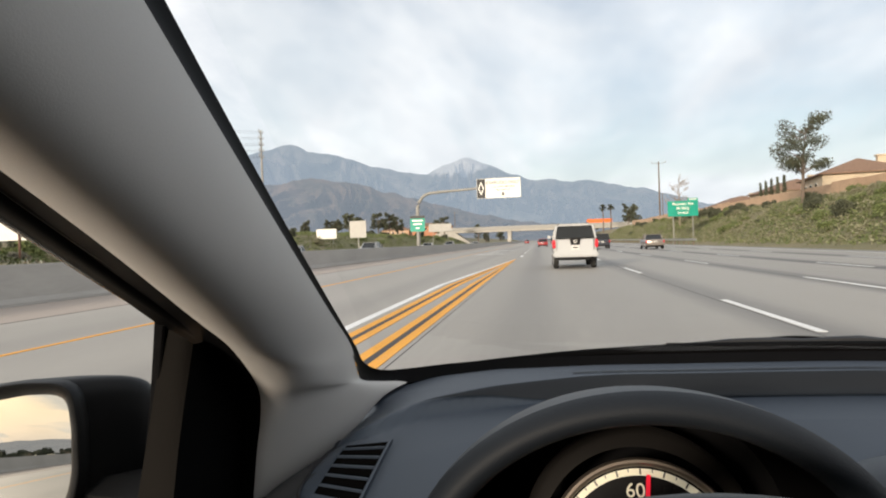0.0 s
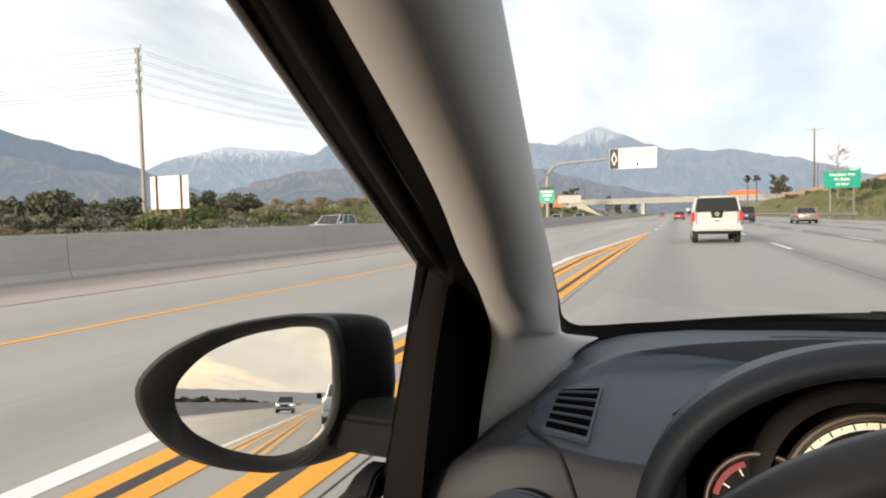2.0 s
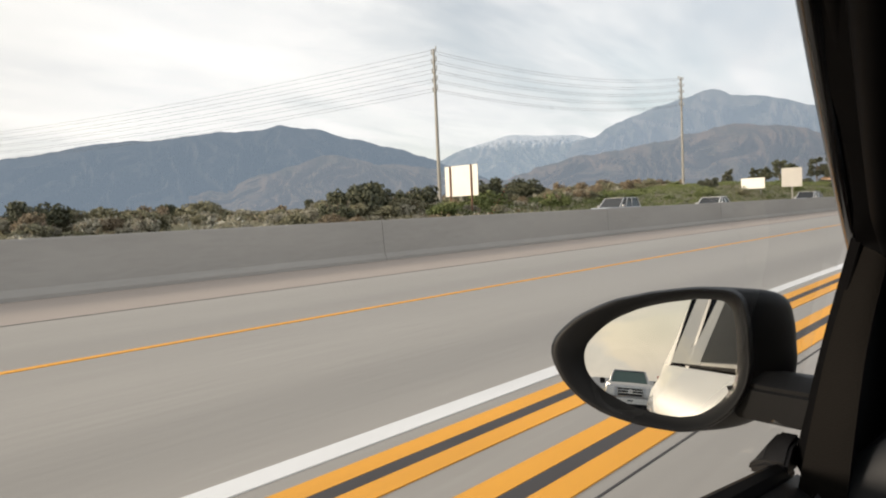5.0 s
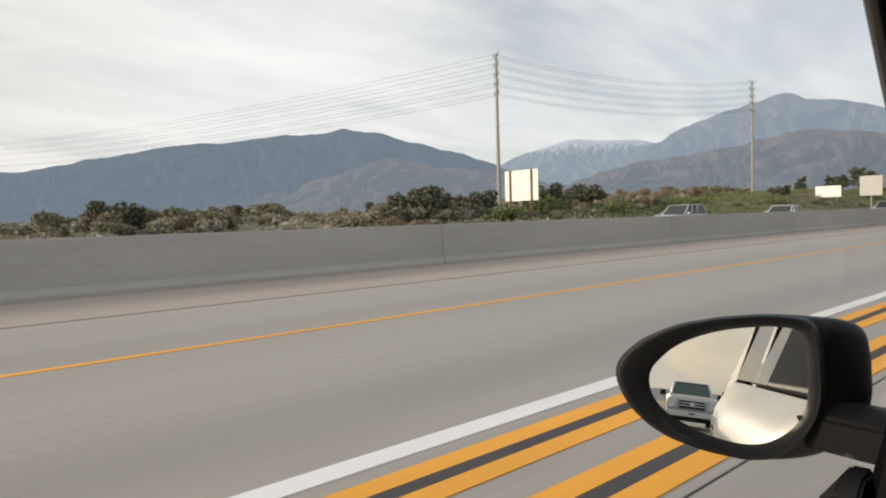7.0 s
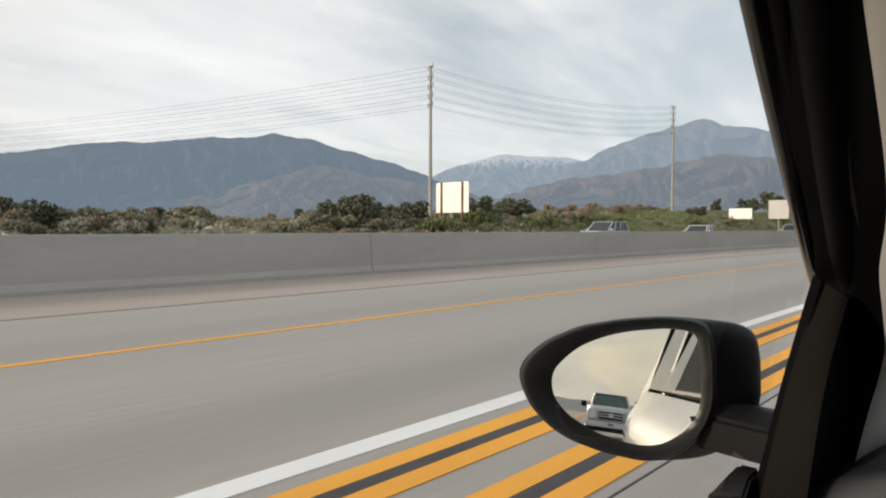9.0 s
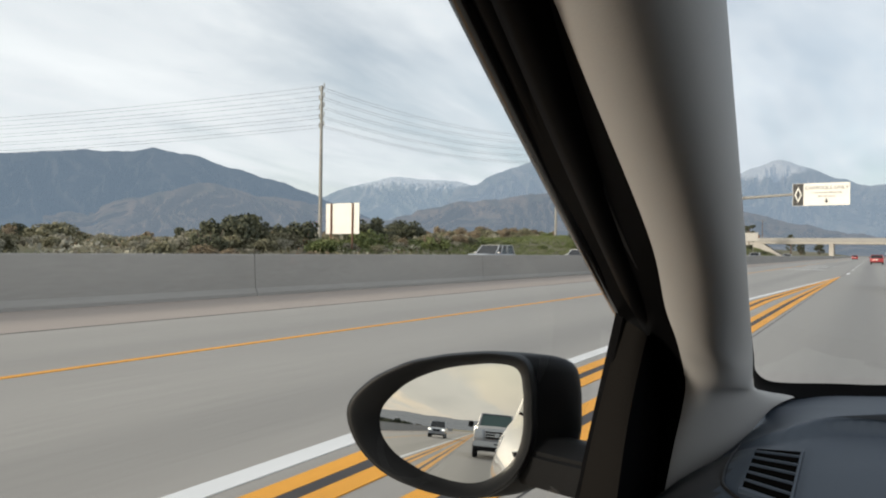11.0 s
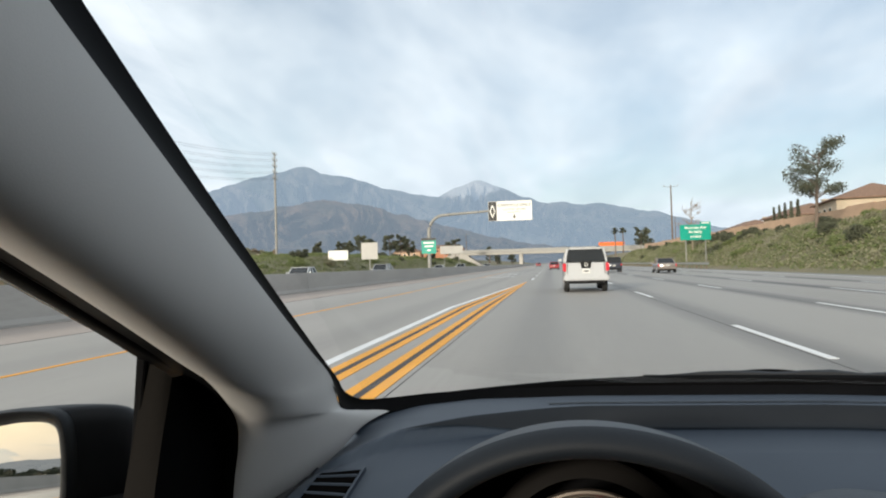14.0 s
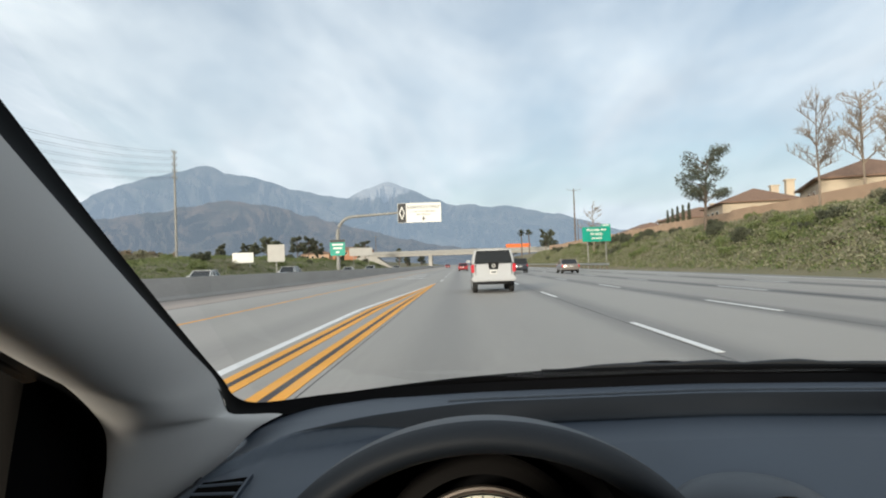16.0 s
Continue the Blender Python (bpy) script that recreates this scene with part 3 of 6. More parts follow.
# ---- mountains ----
BIG = [(-34.85, 3.2), (-30.85, 5.6), (-27.35, 7.0), (-24.85, 7.8), (-23.05, 8.2), (-21.6, 8.6), (-20.6, 8.65), (-19.35, 8.15), (-17.35, 7.8), (-13.85, 6.8), (-11.35, 6.25), (-9.55, 6.0), (-7.85, 6.8), (-5.95, 7.35), (-4.05, 6.6), (-1.85, 5.7), (-0.65, 5.2), (0.75, 5.1), (4.15, 4.9), (8.45, 4.1), (11.15, 3.3), (13.75, 2.5), (19.65, 1.3), (26.15, 0.3)]
SNOWY = [(-50.85, 2.2), (-45.85, 3.4), (-43.55, 4.3), (-40.85, 5.4), (-36.85, 6.3), (-34.85, 6.1), (-31.85, 6.0), (-28.85, 5.2), (-25.85, 3.5)]
LEFT = [(-138.85, 0.3), (-113.85, 0.9), (-93.85, 2.8), (-80.85, 4.2), (-74.85, 5.4), (-69.85, 6.4), (-65.85, 6.7), (-61.85, 7.2), (-58.85, 7.3), (-56.55, 7.8), (-52.85, 7.2), (-49.85, 6.3), (-46.85, 5.6), (-44.05, 4.6), (-40.85, 3.4), (-38.35, 2.3), (-34.85, 0.8)]
HILLS = [(-68.85, 1.0), (-61.85, 2.5), (-56.85, 4.2), (-52.35, 5.3), (-48.85, 4.4), (-44.85, 4.0), (-41.85, 3.2), (-38.35, 2.4), (-36.35, 2.9), (-34.55, 3.6), (-30.85, 4.2), (-28.35, 4.5), (-23.85, 5.2), (-19.15, 5.9), (-15.65, 5.4), (-11.85, 4.3), (-7.85, 3.2), (-4.85, 2.4), (-0.85, 1.6), (5.15, 0.9), (10.15, 0.3)]
REAR = [(140, 0.3), (162, 0.7), (172, 1.0), (180, 0.8), (190, 1.1), (200, 0.7), (225, 0.3)]


def range_of_hills(name, crest, radius, deep, material, label, steps, rough, seed):
    a0, a1 = crest[0][0], crest[-1][0]
    amp = deep

    def at(u, v):
        az = lerp(a0, a1, u)
        el = curve_at(crest, az)
        el = max(0.02, el + rough * (noise.fractal(Vector((az * 0.55, seed, 0)), 1.0, 2.1, 5)))
        top = radius * math.tan(radians(el))
        warp = 2.2 * noise.noise(Vector((az * 0.2, v * 1.8, seed + 5)))
        ridge = 1 - abs(noise.fractal(Vector((az * 0.42 + warp, v * 2.1, seed + 9)), 0.9, 2.0, 5))
        z = top * (v ** 0.85) * (1 - 0.24 * (1 - ridge) * (1 - v) * 2.2)
        r = radius - amp * (1 - v) * (0.75 + 0.5 * ridge) + 0.3 * amp * (1 - ridge) * (1 - v) * v * 3
        a = radians(az)
        return (r * math.sin(a), r * math.cos(a), z - 25 * (1 - v))

    g = Geo()
    g.grid(steps, 40, at)
    ob = part(name, g, material)
    return tagged(ob, label, "mountain range", kind="structure")


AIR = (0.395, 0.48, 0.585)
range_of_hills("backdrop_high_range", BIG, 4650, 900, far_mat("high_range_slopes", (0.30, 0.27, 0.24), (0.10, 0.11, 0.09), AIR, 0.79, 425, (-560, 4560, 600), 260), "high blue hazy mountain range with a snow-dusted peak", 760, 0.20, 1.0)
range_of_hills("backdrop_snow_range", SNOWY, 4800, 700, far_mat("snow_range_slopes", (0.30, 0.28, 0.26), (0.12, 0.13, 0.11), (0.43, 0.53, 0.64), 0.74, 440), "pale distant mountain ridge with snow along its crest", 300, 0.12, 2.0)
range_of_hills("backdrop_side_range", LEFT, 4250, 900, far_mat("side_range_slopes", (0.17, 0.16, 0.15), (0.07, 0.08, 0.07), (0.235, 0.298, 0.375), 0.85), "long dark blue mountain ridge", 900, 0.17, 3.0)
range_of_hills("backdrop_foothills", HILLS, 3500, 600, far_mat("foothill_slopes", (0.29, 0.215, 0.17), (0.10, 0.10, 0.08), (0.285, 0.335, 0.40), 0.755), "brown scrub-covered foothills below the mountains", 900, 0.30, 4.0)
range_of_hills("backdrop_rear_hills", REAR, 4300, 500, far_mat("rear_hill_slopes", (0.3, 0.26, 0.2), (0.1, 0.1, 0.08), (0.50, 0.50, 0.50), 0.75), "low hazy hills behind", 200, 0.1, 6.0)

# ---- the car that carries the camera ----
car = thing("hatchback_car", "white hatchback with dark dashboard and grey pillar trim", "car")


def glass_edge(z):
    d = z - 1.2
    return Vector((0.4584 + 0.2288 * d - 0.0753 * d * d, 0.9084 - 2.1153 * d + 0.4344 * d * d, z))


def back_edge(z):
    d = z - 1.2
    return Vector((0.4277 + 0.2678 * d - 0.3716 * d * d, 0.7404 - 2.5193 * d + 1.411 * d * d, z))


def window_edge(z):
    d = z - 1.2
    return Vector((0.3613 + 0.3798 * d + 0.0611 * d * d, 0.7901 - 2.5571 * d + 0.4908 * d * d, z))


def glass_line(z):
    """Outer edge of the black band printed on the windshield."""
    d = z - 1.2
    return Vector((0.4499 + 0.1848 * d + 0.0401 * d * d, 0.9282 - 1.9657 * d + 0.3251 * d * d, z))


def window_z(y):
    """Height of the window's front edge at y."""
    return 1.2 + (2.5571 - math.sqrt(max(0.0, 2.5571 ** 2 - 4 * 0.4908 * (0.7901 - y)))) / (2 * 0.4908)


# pillar trim: a shell between the windshield edge and the door edge, flaring into the dashboard
FRONT = [glass_edge(z) + Vector((-.003, -.010, 0)) for z in (1.56, 1.48, 1.40, 1.32, 1.25, 1.18, 1.13)] + [Vector((.432, 1.108, 1.082)), Vector((.442, 1.168, 1.066)), Vector((.456, 1.205, 1.060)), Vector((.476, 1.228, 1.056))]
BACK = [back_edge(z) for z in (1.56, 1.48, 1.40, 1.32, 1.25)] + [Vector((.418, .742, 1.200)), Vector((.408, .824, 1.163)), Vector((.402, .883, 1.120)), Vector((.395, .902, 1.088)), Vector((.386, .911, 1.052)), Vector((.372, .928, .992))]
# line where the trim meets the dashboard, from the glass corner down to the door
FOOT = [Vector((.476, 1.228, 1.056)), Vector((.449, 1.150, 1.050)), Vector((.428, 1.080, 1.027)), Vector((.405, 1.010, 1.006)), Vector((.372, .928, .992))]


def trim_at(u, v):
    a, b = rail(FRONT, u), rail(BACK, u)
    p = a.lerp(b, v)
    out = (b - a).cross(rail(FRONT, min(1, u + .02)) - rail(FRONT, max(0, u - .02))).normalized()
    if out.x < 0:
        out = -out
    low = max(0.0, (u - 0.60) / 0.40)
    out = out.lerp(Vector((.82, -.50, .28)), min(1.0, low * 2)).normalized()
    p = p + (rail(FOOT, v) - FRONT[-1].lerp(BACK[-1], v)) * low ** 3
    bulge = 0.034 * (1 - (1 - v) ** 2.2) * max(0.0, 1 - v ** 7) ** .6 * (1 - 0.9 * low ** 3)
    return p + out * bulge


g = Geo()
NV = 36
g.grid(70, NV, lambda u, v: trim_at(u, 1 - (1 - v) ** 1.9))
for _ in range(16):
    old = [Vector(p) for p in g.v]
    for i in range(46, 69):
        for j in range(1, NV - 1):
            k = i * NV + j
            g.v[k] = tuple(old[k].lerp((old[k - 1] + old[k + 1] + old[k - NV] + old[k + NV]) / 4, min(.6, (i - 45) * .04)))
part("pillar_trim", g, M["trim"], car, "grey moulded pillar trim", angle=60)
# dark fold between trim and door
g = Geo()
g.grid(70, 6, lambda u, v: trim_at(u, 1.0) + Vector((-.05 * v, .045 * v * (1 - .6 * u), -.004 * v)))
part("door_seal", g, M["rubber"], car, "black rubber door seal", angle=60)
g = Geo()
cl = trim_at(0.235, 0.42)
g.grid(16, 5, lambda u, v: cl + Vector((.005 * math.sin(v * 1.57), 0, 0)) + Vector((0, .011 * math.cos(2 * math.pi * u), .007 * math.sin(2 * math.pi * u))) * math.cos(v * 1.5), wrap_u=True)
part("trim_cap", g, M["trim"], car)

# dark band round the windshield glass, up the pillar and along the cowl
BASE = [(0.455, 1.205), (0.52, 1.25), (0.60, 1.275), (0.75, 1.30), (1.05, 1.315), (1.40, 1.28), (1.62, 1.20), (1.68, 1.10)]
def cowl(x):
    return curve_at(BASE, x)


EDGE = [glass_line(z) for z in (1.56, 1.48, 1.40, 1.32, 1.24, 1.17, 1.125)] + [Vector((.433, 1.122, 1.098)), Vector((.442, 1.168, 1.080)), Vector((.466, 1.222, 1.071)), Vector((.52, cowl(.52) + .018, 1.069))] + [Vector((x, cowl(x) + .018, 1.070)) for x in (.60, .70, .80, .95, 1.1, 1.25, 1.4, 1.55, 1.65)]


def border(u, v):
    p = rail(EDGE, u)
    k = min(1.0, max(0.0, (p.x - .435) / .05)) if p.z < 1.11 else 0.0
    up = min(1.0, max(0.0, (p.z - 1.10) / .04))
    inner = Vector((.002, -.018, -.016)).lerp(glass_edge(p.z) + Vector((-.002, -.018, 0)) - p, up).lerp(Vector((0, -.020, -.016)), k)
    return p + inner * v + Vector((-.002 * math.sin(3.1 * v), 0, .001 * math.sin(3.1 * v)))


g = Geo()
g.grid(160, 5, border)
part("windshield_seal", g, M["rubber"], car, "black border round the windshield", angle=60)

g = Geo()
g.grid(120, 4, lambda u, v: (lambda s: border(s, .8) + Vector((.004, -.004, -.034)) * v * min(1, (s - .33) * 12))(lerp(.33, 1, u)))
part("windshield_seal", g, M["rubber"], car, "black rubber lip below the windshield border", angle=60)

# windshield and side glass
W_TOP = [glass_edge(1.56), Vector((1.05, .33, 1.60)), Vector((1.575, .175, 1.56))]
g = Geo()
g.grid(24, 16, lambda u, v: rail(W_TOP, u).lerp(Vector((lerp(.428, 1.67, u), cowl(lerp(.45, 1.65, u)) + .02, 1.072)), v) + Vector((-.012, .03, .004)) * (1 - u) ** 4 + Vector((0, .03 * math.sin(math.pi * v) * math.sin(math.pi * u), .02 * math.sin(math.pi * v))))
ob = part("windshield", g, M["windshield"], car, "clear windshield glass")
ob.visible_shadow = False


def belt(y):
    """Inner belt line of the door: it climbs towards the rear."""
    z = 0.965 + (0.80 - max(y, .35)) * 0.235 + max(0, .35 - y) * .045
    return Vector((0.293 + 0.44 * (z - .965), y, z))


g = Geo()
g.grid(20, 10, lambda u, v: (lambda y: belt(y).lerp(window_edge(window_z(y)) if y > -.1 else Vector((.50, y, 1.50)), v) + Vector((-.006, 0, 0)))(lerp(.83, -.295, u)))
ob = part("side_window", g, M["sideglass"], car, "clear driver's side window")
ob.visible_shadow = False

g = Geo()
g.grid(12, 8, lambda u, v: (lambda y: belt(y).lerp(window_edge(window_z(y)) if y > -.1 else Vector((.50, y, 1.50)), v) + Vector((-.006, 0, 0)))(lerp(-.30, -.75, u)))
ob = part("side_window", g, M["rearglass"], car, "tinted rear stretch of the side window")
ob.visible_shadow = False

# rubber door seals along the window's front edge
for name, o0, o1, rad, mt in (("door_seal", (.012, -.002, .004), None, .009, "rubber"), ("door_seal", (.030, -.018, .004), None, .013, "rubber"), ("window_frame", (.0, .004, .0), None, .007, "gloss")):
    g = Geo()
    g.tube([window_edge(z) + Vector(o0) for z in [1.15 + .01 * i for i in range(43)]], rad, 10)
    part(name, g, M[mt], car, "glossy black window frame" if mt == "gloss" else "black rubber door seal")
g = Geo()
g.grid(40, 8, lambda u, v: (lambda z: window_edge(z).lerp(back_edge(z) + Vector((-.02, .01, 0)), v) + Vector((.010 * math.sin(v * 9.4) ** 2 + .004, 0, 0)))(lerp(1.58, 1.14, u)))
part("door_frame", g, M["rubber"], car, "black upper door frame", angle=70)

# two slim ridges along the upper door frame
for f, rad, mt in ((.30, .0035, "gloss"), (.62, .0045, "black")):
    g = Geo()
    g.tube([(lambda z: window_edge(z).lerp(back_edge(z) + Vector((-.02, .01, 0)), f) + Vector((.016, -.004, 0)))(1.58 - .012 * i) for i in range(36)], rad, 8)
    part("frame_ridge", g, M[mt], car, "slim ridge on the door frame")

# sail panel with the dark recess behind it
tipv = Vector((.363, .79, 1.194))
g = Geo()
SA, SB = [tipv + Vector((-.002, .006, -.004)), Vector((.330, .828, 1.09)), Vector((.303, .834, .97))], [Vector((.366, .806, 1.186)), Vector((.338, .822, 1.08)), Vector((.318, .815, .94))]
g.grid(16, 6, lambda u, v: rail(SA, u).lerp(rail(SB, u), v) + Vector((.006 * math.sin(math.pi * v), -.006 * math.sin(math.pi * v), 0)))
part("window_channel", g, M["rubber"], car, "black rubber window channel")
SC, SD = [Vector((.366, .801, 1.184)), Vector((.336, .815, 1.08)), Vector((.311, .806, .94))], [Vector((.386, .806, 1.170)), Vector((.368, .808, 1.08)), Vector((.350, .795, .90))]
g = Geo()
g.grid(16, 6, lambda u, v: rail(SC, u).lerp(rail(SD, u), v) + Vector((.004 * math.sin(math.pi * v), -.003 * math.sin(math.pi * v), 0)))
g.grid(16, 3, lambda u, v: rail(SC, u).lerp(rail(SB, u), v) + Vector((0, .006, 0)))
part("sail_panel", g, M["sail"], car, "grey-brown triangular sail panel")
g = Geo()
g.grid(20, 6, lambda u, v: rail(SD, u).lerp(rail([Vector((.404, .85, 1.160)), Vector((.392, .93, 1.09)), Vector((.36, .95, .97))], u), v) + Vector((-.012 * math.sin(math.pi * v), .03 * math.sin(math.pi * v), 0)))
part("door_gap", g, M["rubber"], car, "black door aperture seal")

# door: belt strip and inner panel
g = Geo()
g.tube([belt(y) + Vector((.004, 0, 0)) for y in [.835 - .02 * i for i in range(80)]], .010, 8)
part("belt_seal", g, M["rubber"], car, "black rubber belt seal")
g = Geo()
g.grid(30, 10, lambda u, v: (lambda y: belt(y) + Vector((.012 + .09 * v ** .5, 0, -.004 - .5 * v ** 1.6)))(lerp(.86, -.75, u)))
part("door_panel", g, M["black"], car, "black door panel")
g = Geo().loft([[(.270, y, .962), (.306, y, .962), (.306, y, z), (.286, y, z), (.272, y, .970)] for y, z in ((.80, .975), (.818, .990), (.85, .992))])
part("sail_foot", g, M["black"], car, bevel=.003)

# ---- dashboard ----


FOOT_X = [(.66, .30), (.80, .336), (.928, .372), (1.010, .405), (1.080, .428), (1.150, .449), (1.228, .476), (1.26, .50)]
FOOT_Z = [(.66, .90), (.80, .955), (.86, .975), (.928, .988), (1.010, 1.003), (1.080, 1.024), (1.155, 1.047), (1.247, 1.054)]


def dash_left(y):
    return curve_at(FOOT_X, y) - .005


def dash_z(x, y):
    """Upper pad, a recessed band, then the face falling towards the driver."""
    yb = cowl(max(x, .455))
    k = min(1.0, max(0.0, (x - dash_left(y)) / 0.11))
    ease = 1 - (1 - k) ** 2.2
    d = yb - y
    e2 = min(1.0, max(0.0, (x - .47) / .30))
    e2 = e2 * (2 - e2)
    z = lerp(1.057, 1.0605, ease) - 0.01 * d
    step = lerp(.19, .075, e2)
    t = min(1, max(0, (d - step) / .020))
    z -= .025 * t * t * (3 - 2 * t) * min(1, k * 2) * lerp(.45, 1, e2)
    f = max(0, d - step - .030)
    z -= (0.075 + .06 * (1 - e2)) * f - .008 * min(1, f / .10) * min(1, k * 2) * e2
    low = max(0, .838 - y)
    z -= 4.6 * low * low / (low + .02)
    z = lerp(curve_at(FOOT_Z, y), z, ease)
    return z


g = Geo()
NY = 170
g.grid(100, NY, lambda u, v: (lambda y: (lambda x: (x, y, dash_z(x, y)))(lerp(dash_left(y), 1.66, u ** 1.35)))(lerp(1.33, .72, v ** .9)))
for i in range(len(g.v)):
    x, y, z = g.v[i]
    if abs(x - .722) < .145 and y < .975:
        g.v[i] = (x, y, z - .17)
        continue
    yb = cowl(max(x, .455)) - .006
    if y > yb:
        g.v[i] = (x, yb, dash_z(x, yb) - .001 * (y - yb))
# falling face and left edge take a darker copy of the dash colour
low = [q for q in g.f if sum(g.v[i][1] for i in q) / 4 < .842 or (sum(g.v[i][0] for i in q) / 4 < .436 and sum(g.v[i][1] for i in q) / 4 < 1.0)]
cut = set(low)
upper = Geo().add(g.v, [q for q in g.f if q not in cut])
dash = part("dashboard", upper, M["dash"], car, "dark charcoal moulded dashboard", angle=75)
part("dash_face", Geo().add(g.v, low), M["dashlow"], dash, "black lower face of the dashboard", angle=75)
# end cap beside the door
g = Geo()
g.grid(40, 6, lambda u, v: (lambda y: (dash_left(y) - .004 - .03 * v, y, dash_z(dash_left(y), y) - .002 - .22 * v))(lerp(1.22, .66, u)))
part("dash_end", g, M["dashlow"], dash)

# raised corner panel that carries the side vent and the round vent


def on_dash(x, y, up=0.0):
    return Vector((x, y, dash_z(x, y) + up))


def vent_at(u, v, up=0.0):
    x = lerp(lerp(.455, .494, u), lerp(.456, .494, u), v)
    y = lerp(lerp(.966, .982, u), lerp(.866, .864, u), v)
    return Vector((x, y - up * .25, dash_z(x, y) + .0028 + up))


def slab(u0, u1, v0, v1, h0, h1, n=4):
    g = Geo()
    for i in range(n):
        a, b = lerp(v0, v1, i / n), lerp(v0, v1, (i + 1) / n)
        g.add([vent_at(p, q, h) for h in (h0, h1) for p, q in ((u0, a), (u1, a), (u1, b), (u0, b))], [(3, 2, 1, 0), (4, 5, 6, 7), (0, 1, 5, 4), (1, 2, 6, 5), (2, 3, 7, 6), (3, 0, 4, 7)])
    return g


fr = .06
for u0, u1, v0, v1, n in ((-fr, 1 + fr, -fr, 0, 1), (-fr, 1 + fr, 1, 1 + fr, 1), (-fr, 0, 0, 1, 6), (1, 1 + fr, 0, 1, 6)):
    part("vent_frame", slab(u0, u1, v0, v1, -.01, .0018, n), M["dash"], dash, "side air vent frame", smooth=False)
# no opening is cut: a black slab under the slats paints the inner shade
part("vent_recess", slab(0, 1, 0, 1, -.004, .0012, 8), M["void"], dash, "black slab painting the shade inside the vent", smooth=False)
for i in range(5):
    v = (i + .75) / 5.5
    part("vent_slat", slab(.0, 1, v - .008, v + .008, .0012, .0034, 1), M["dash"], dash, smooth=False)
# dark strip on the face of the step under the upper pad, painting its shade
g = Geo()


def inlay(u, v):
    x = lerp(.50, 1.60, u)
    e2 = min(1.0, (x - .47) / .30)
    e2 = e2 * (2 - e2)
    y = cowl(x) - lerp(.19, .075, e2) - lerp(.001, .024, v) * min(1, u * 5)
    return Vector((x, y - .0016, dash_z(x, y) + .0018))


g.grid(90, 8, inlay)
part("dash_inlay", g, M["inlay"], dash, "matt black strip painting the shade below the pad")
# groove of the corner panel
seam = [Vector((.431, 1.02, 0)), Vector((.431, .955, 0)), Vector((.436, .885, 0)), Vector((.450, .855, 0)), Vector((.472, .836, 0)), Vector((.492, .820, 0)), Vector((.512, .80, 0))]
g = Geo()
g.tube([on_dash(rail(seam, i / 30).x, rail(seam, i / 30).y, .0003) for i in range(31)], .0020, 8)
part("panel_groove", g, M["black"], dash)
# round vent with a chrome ring on the end of the dashboard
rc, rax = Vector((.443, .8135, .9445)), Vector((.08, -.93, .36)).normalized()
g = Geo().ring(rc - rax * .02, rax, (0, 0, 1), .040, .050, .028)
part("vent_bezel", g, M["dash"], dash, "round vent bezel", bevel=.003)
g = Geo()
up, side = Vector((0, 0, 1)), Vector((0, 0, 1)).cross(rax).normalized()
up = rax.cross(side)
g.grid(48, 12, lambda u, v: rc + rax * (.012 + .004 * math.sin(6.283 * v)) + (.0375 + .0040 * math.cos(6.283 * v)) * (math.cos(6.283 * u) * up + math.sin(6.283 * u) * side), wrap_u=True, wrap_v=True)
part("chrome_ring", g, M["chrome"], dash, "satin chrome vent ring")
g = Geo()
g.grid(40, 8, lambda u, v: rc + rax * (.004 + .004 * math.cos(v * 1.5)) + .035 * v * (math.cos(6.283 * u) * up + math.sin(6.283 * u) * side), wrap_u=True)
part("vent_disc", g, M["black"], dash, "black round vent")

# demister slot along the top of the pad
for i in range(22):
    x0 = .69 + i * .036
    g = Geo()
    for a, b in ((0, .034),):
        ya, yb2 = cowl(x0 + a) - .052, cowl(x0 + b) - .052
        g.add([(x0 + a, ya, dash_z(x0 + a, ya) + .0012), (x0 + b, yb2, dash_z(x0 + b, yb2) + .0012), (x0 + b, yb2 - .006, dash_z(x0 + b, yb2 - .006) + .0012), (x0 + a, ya - .006, dash_z(x0 + a, ya - .006) + .0012)], [(0, 1, 2, 3)])
    part("demister_slot", g, M["black"], dash, smooth=False)

# ---- gauge hood and speedometer ----
HC = Vector((.725, 0, .970))


def hood_r(a, y):
    """Half-width and height of the hood shrink as it runs forward into the dashboard."""
    t = (y - .82) / .26
    return Vector((math.cos(a) * lerp(.189, .142, max(0, t) ** 1.4), 0, math.sin(a) * lerp(.160, .090, max(0, t) ** 1.4)))


g = Geo()
g.grid(60, 16, lambda u, v: HC + hood_r(math.pi * lerp(1.08, -.08, u), lerp(.822, 1.10, v)) + Vector((0, lerp(.822, 1.10, v), 0)))
part("gauge_hood", g, M["dashgrey"], car, "charcoal instrument hood")
# rim coloured darker than the hood, to paint the shade under the arch
g = Geo()
g.grid(60, 10, lambda u, v: (lambda a, b: HC + hood_r(a, .82) * (1 - .075 + .075 * math.cos(b)) + Vector((0, .822 - .020 * math.sin(b), 0)))(math.pi * lerp(1.08, -.08, u), math.pi * v))
part("hood_rim", g, M["inlay"], car, "rounded rim of the instrument hood")
g = Geo()
g.grid(60, 8, lambda u, v: (lambda a: HC + hood_r(a, .82) * lerp(.860, .74, v) + Vector((0, lerp(.822, .965, v), 0)))(math.pi * lerp(1.38, -.38, u)))
g.grid(60, 6, lambda u, v: (lambda a: HC + hood_r(a, .82) * lerp(.74, .0, v) + Vector((0, .966, 0)))(math.pi * lerp(1.38, -.38, u)))
g.grid(2, 2, lambda u, v: (lerp(.52, .93, u), .967, lerp(.80, 1.0, v)))
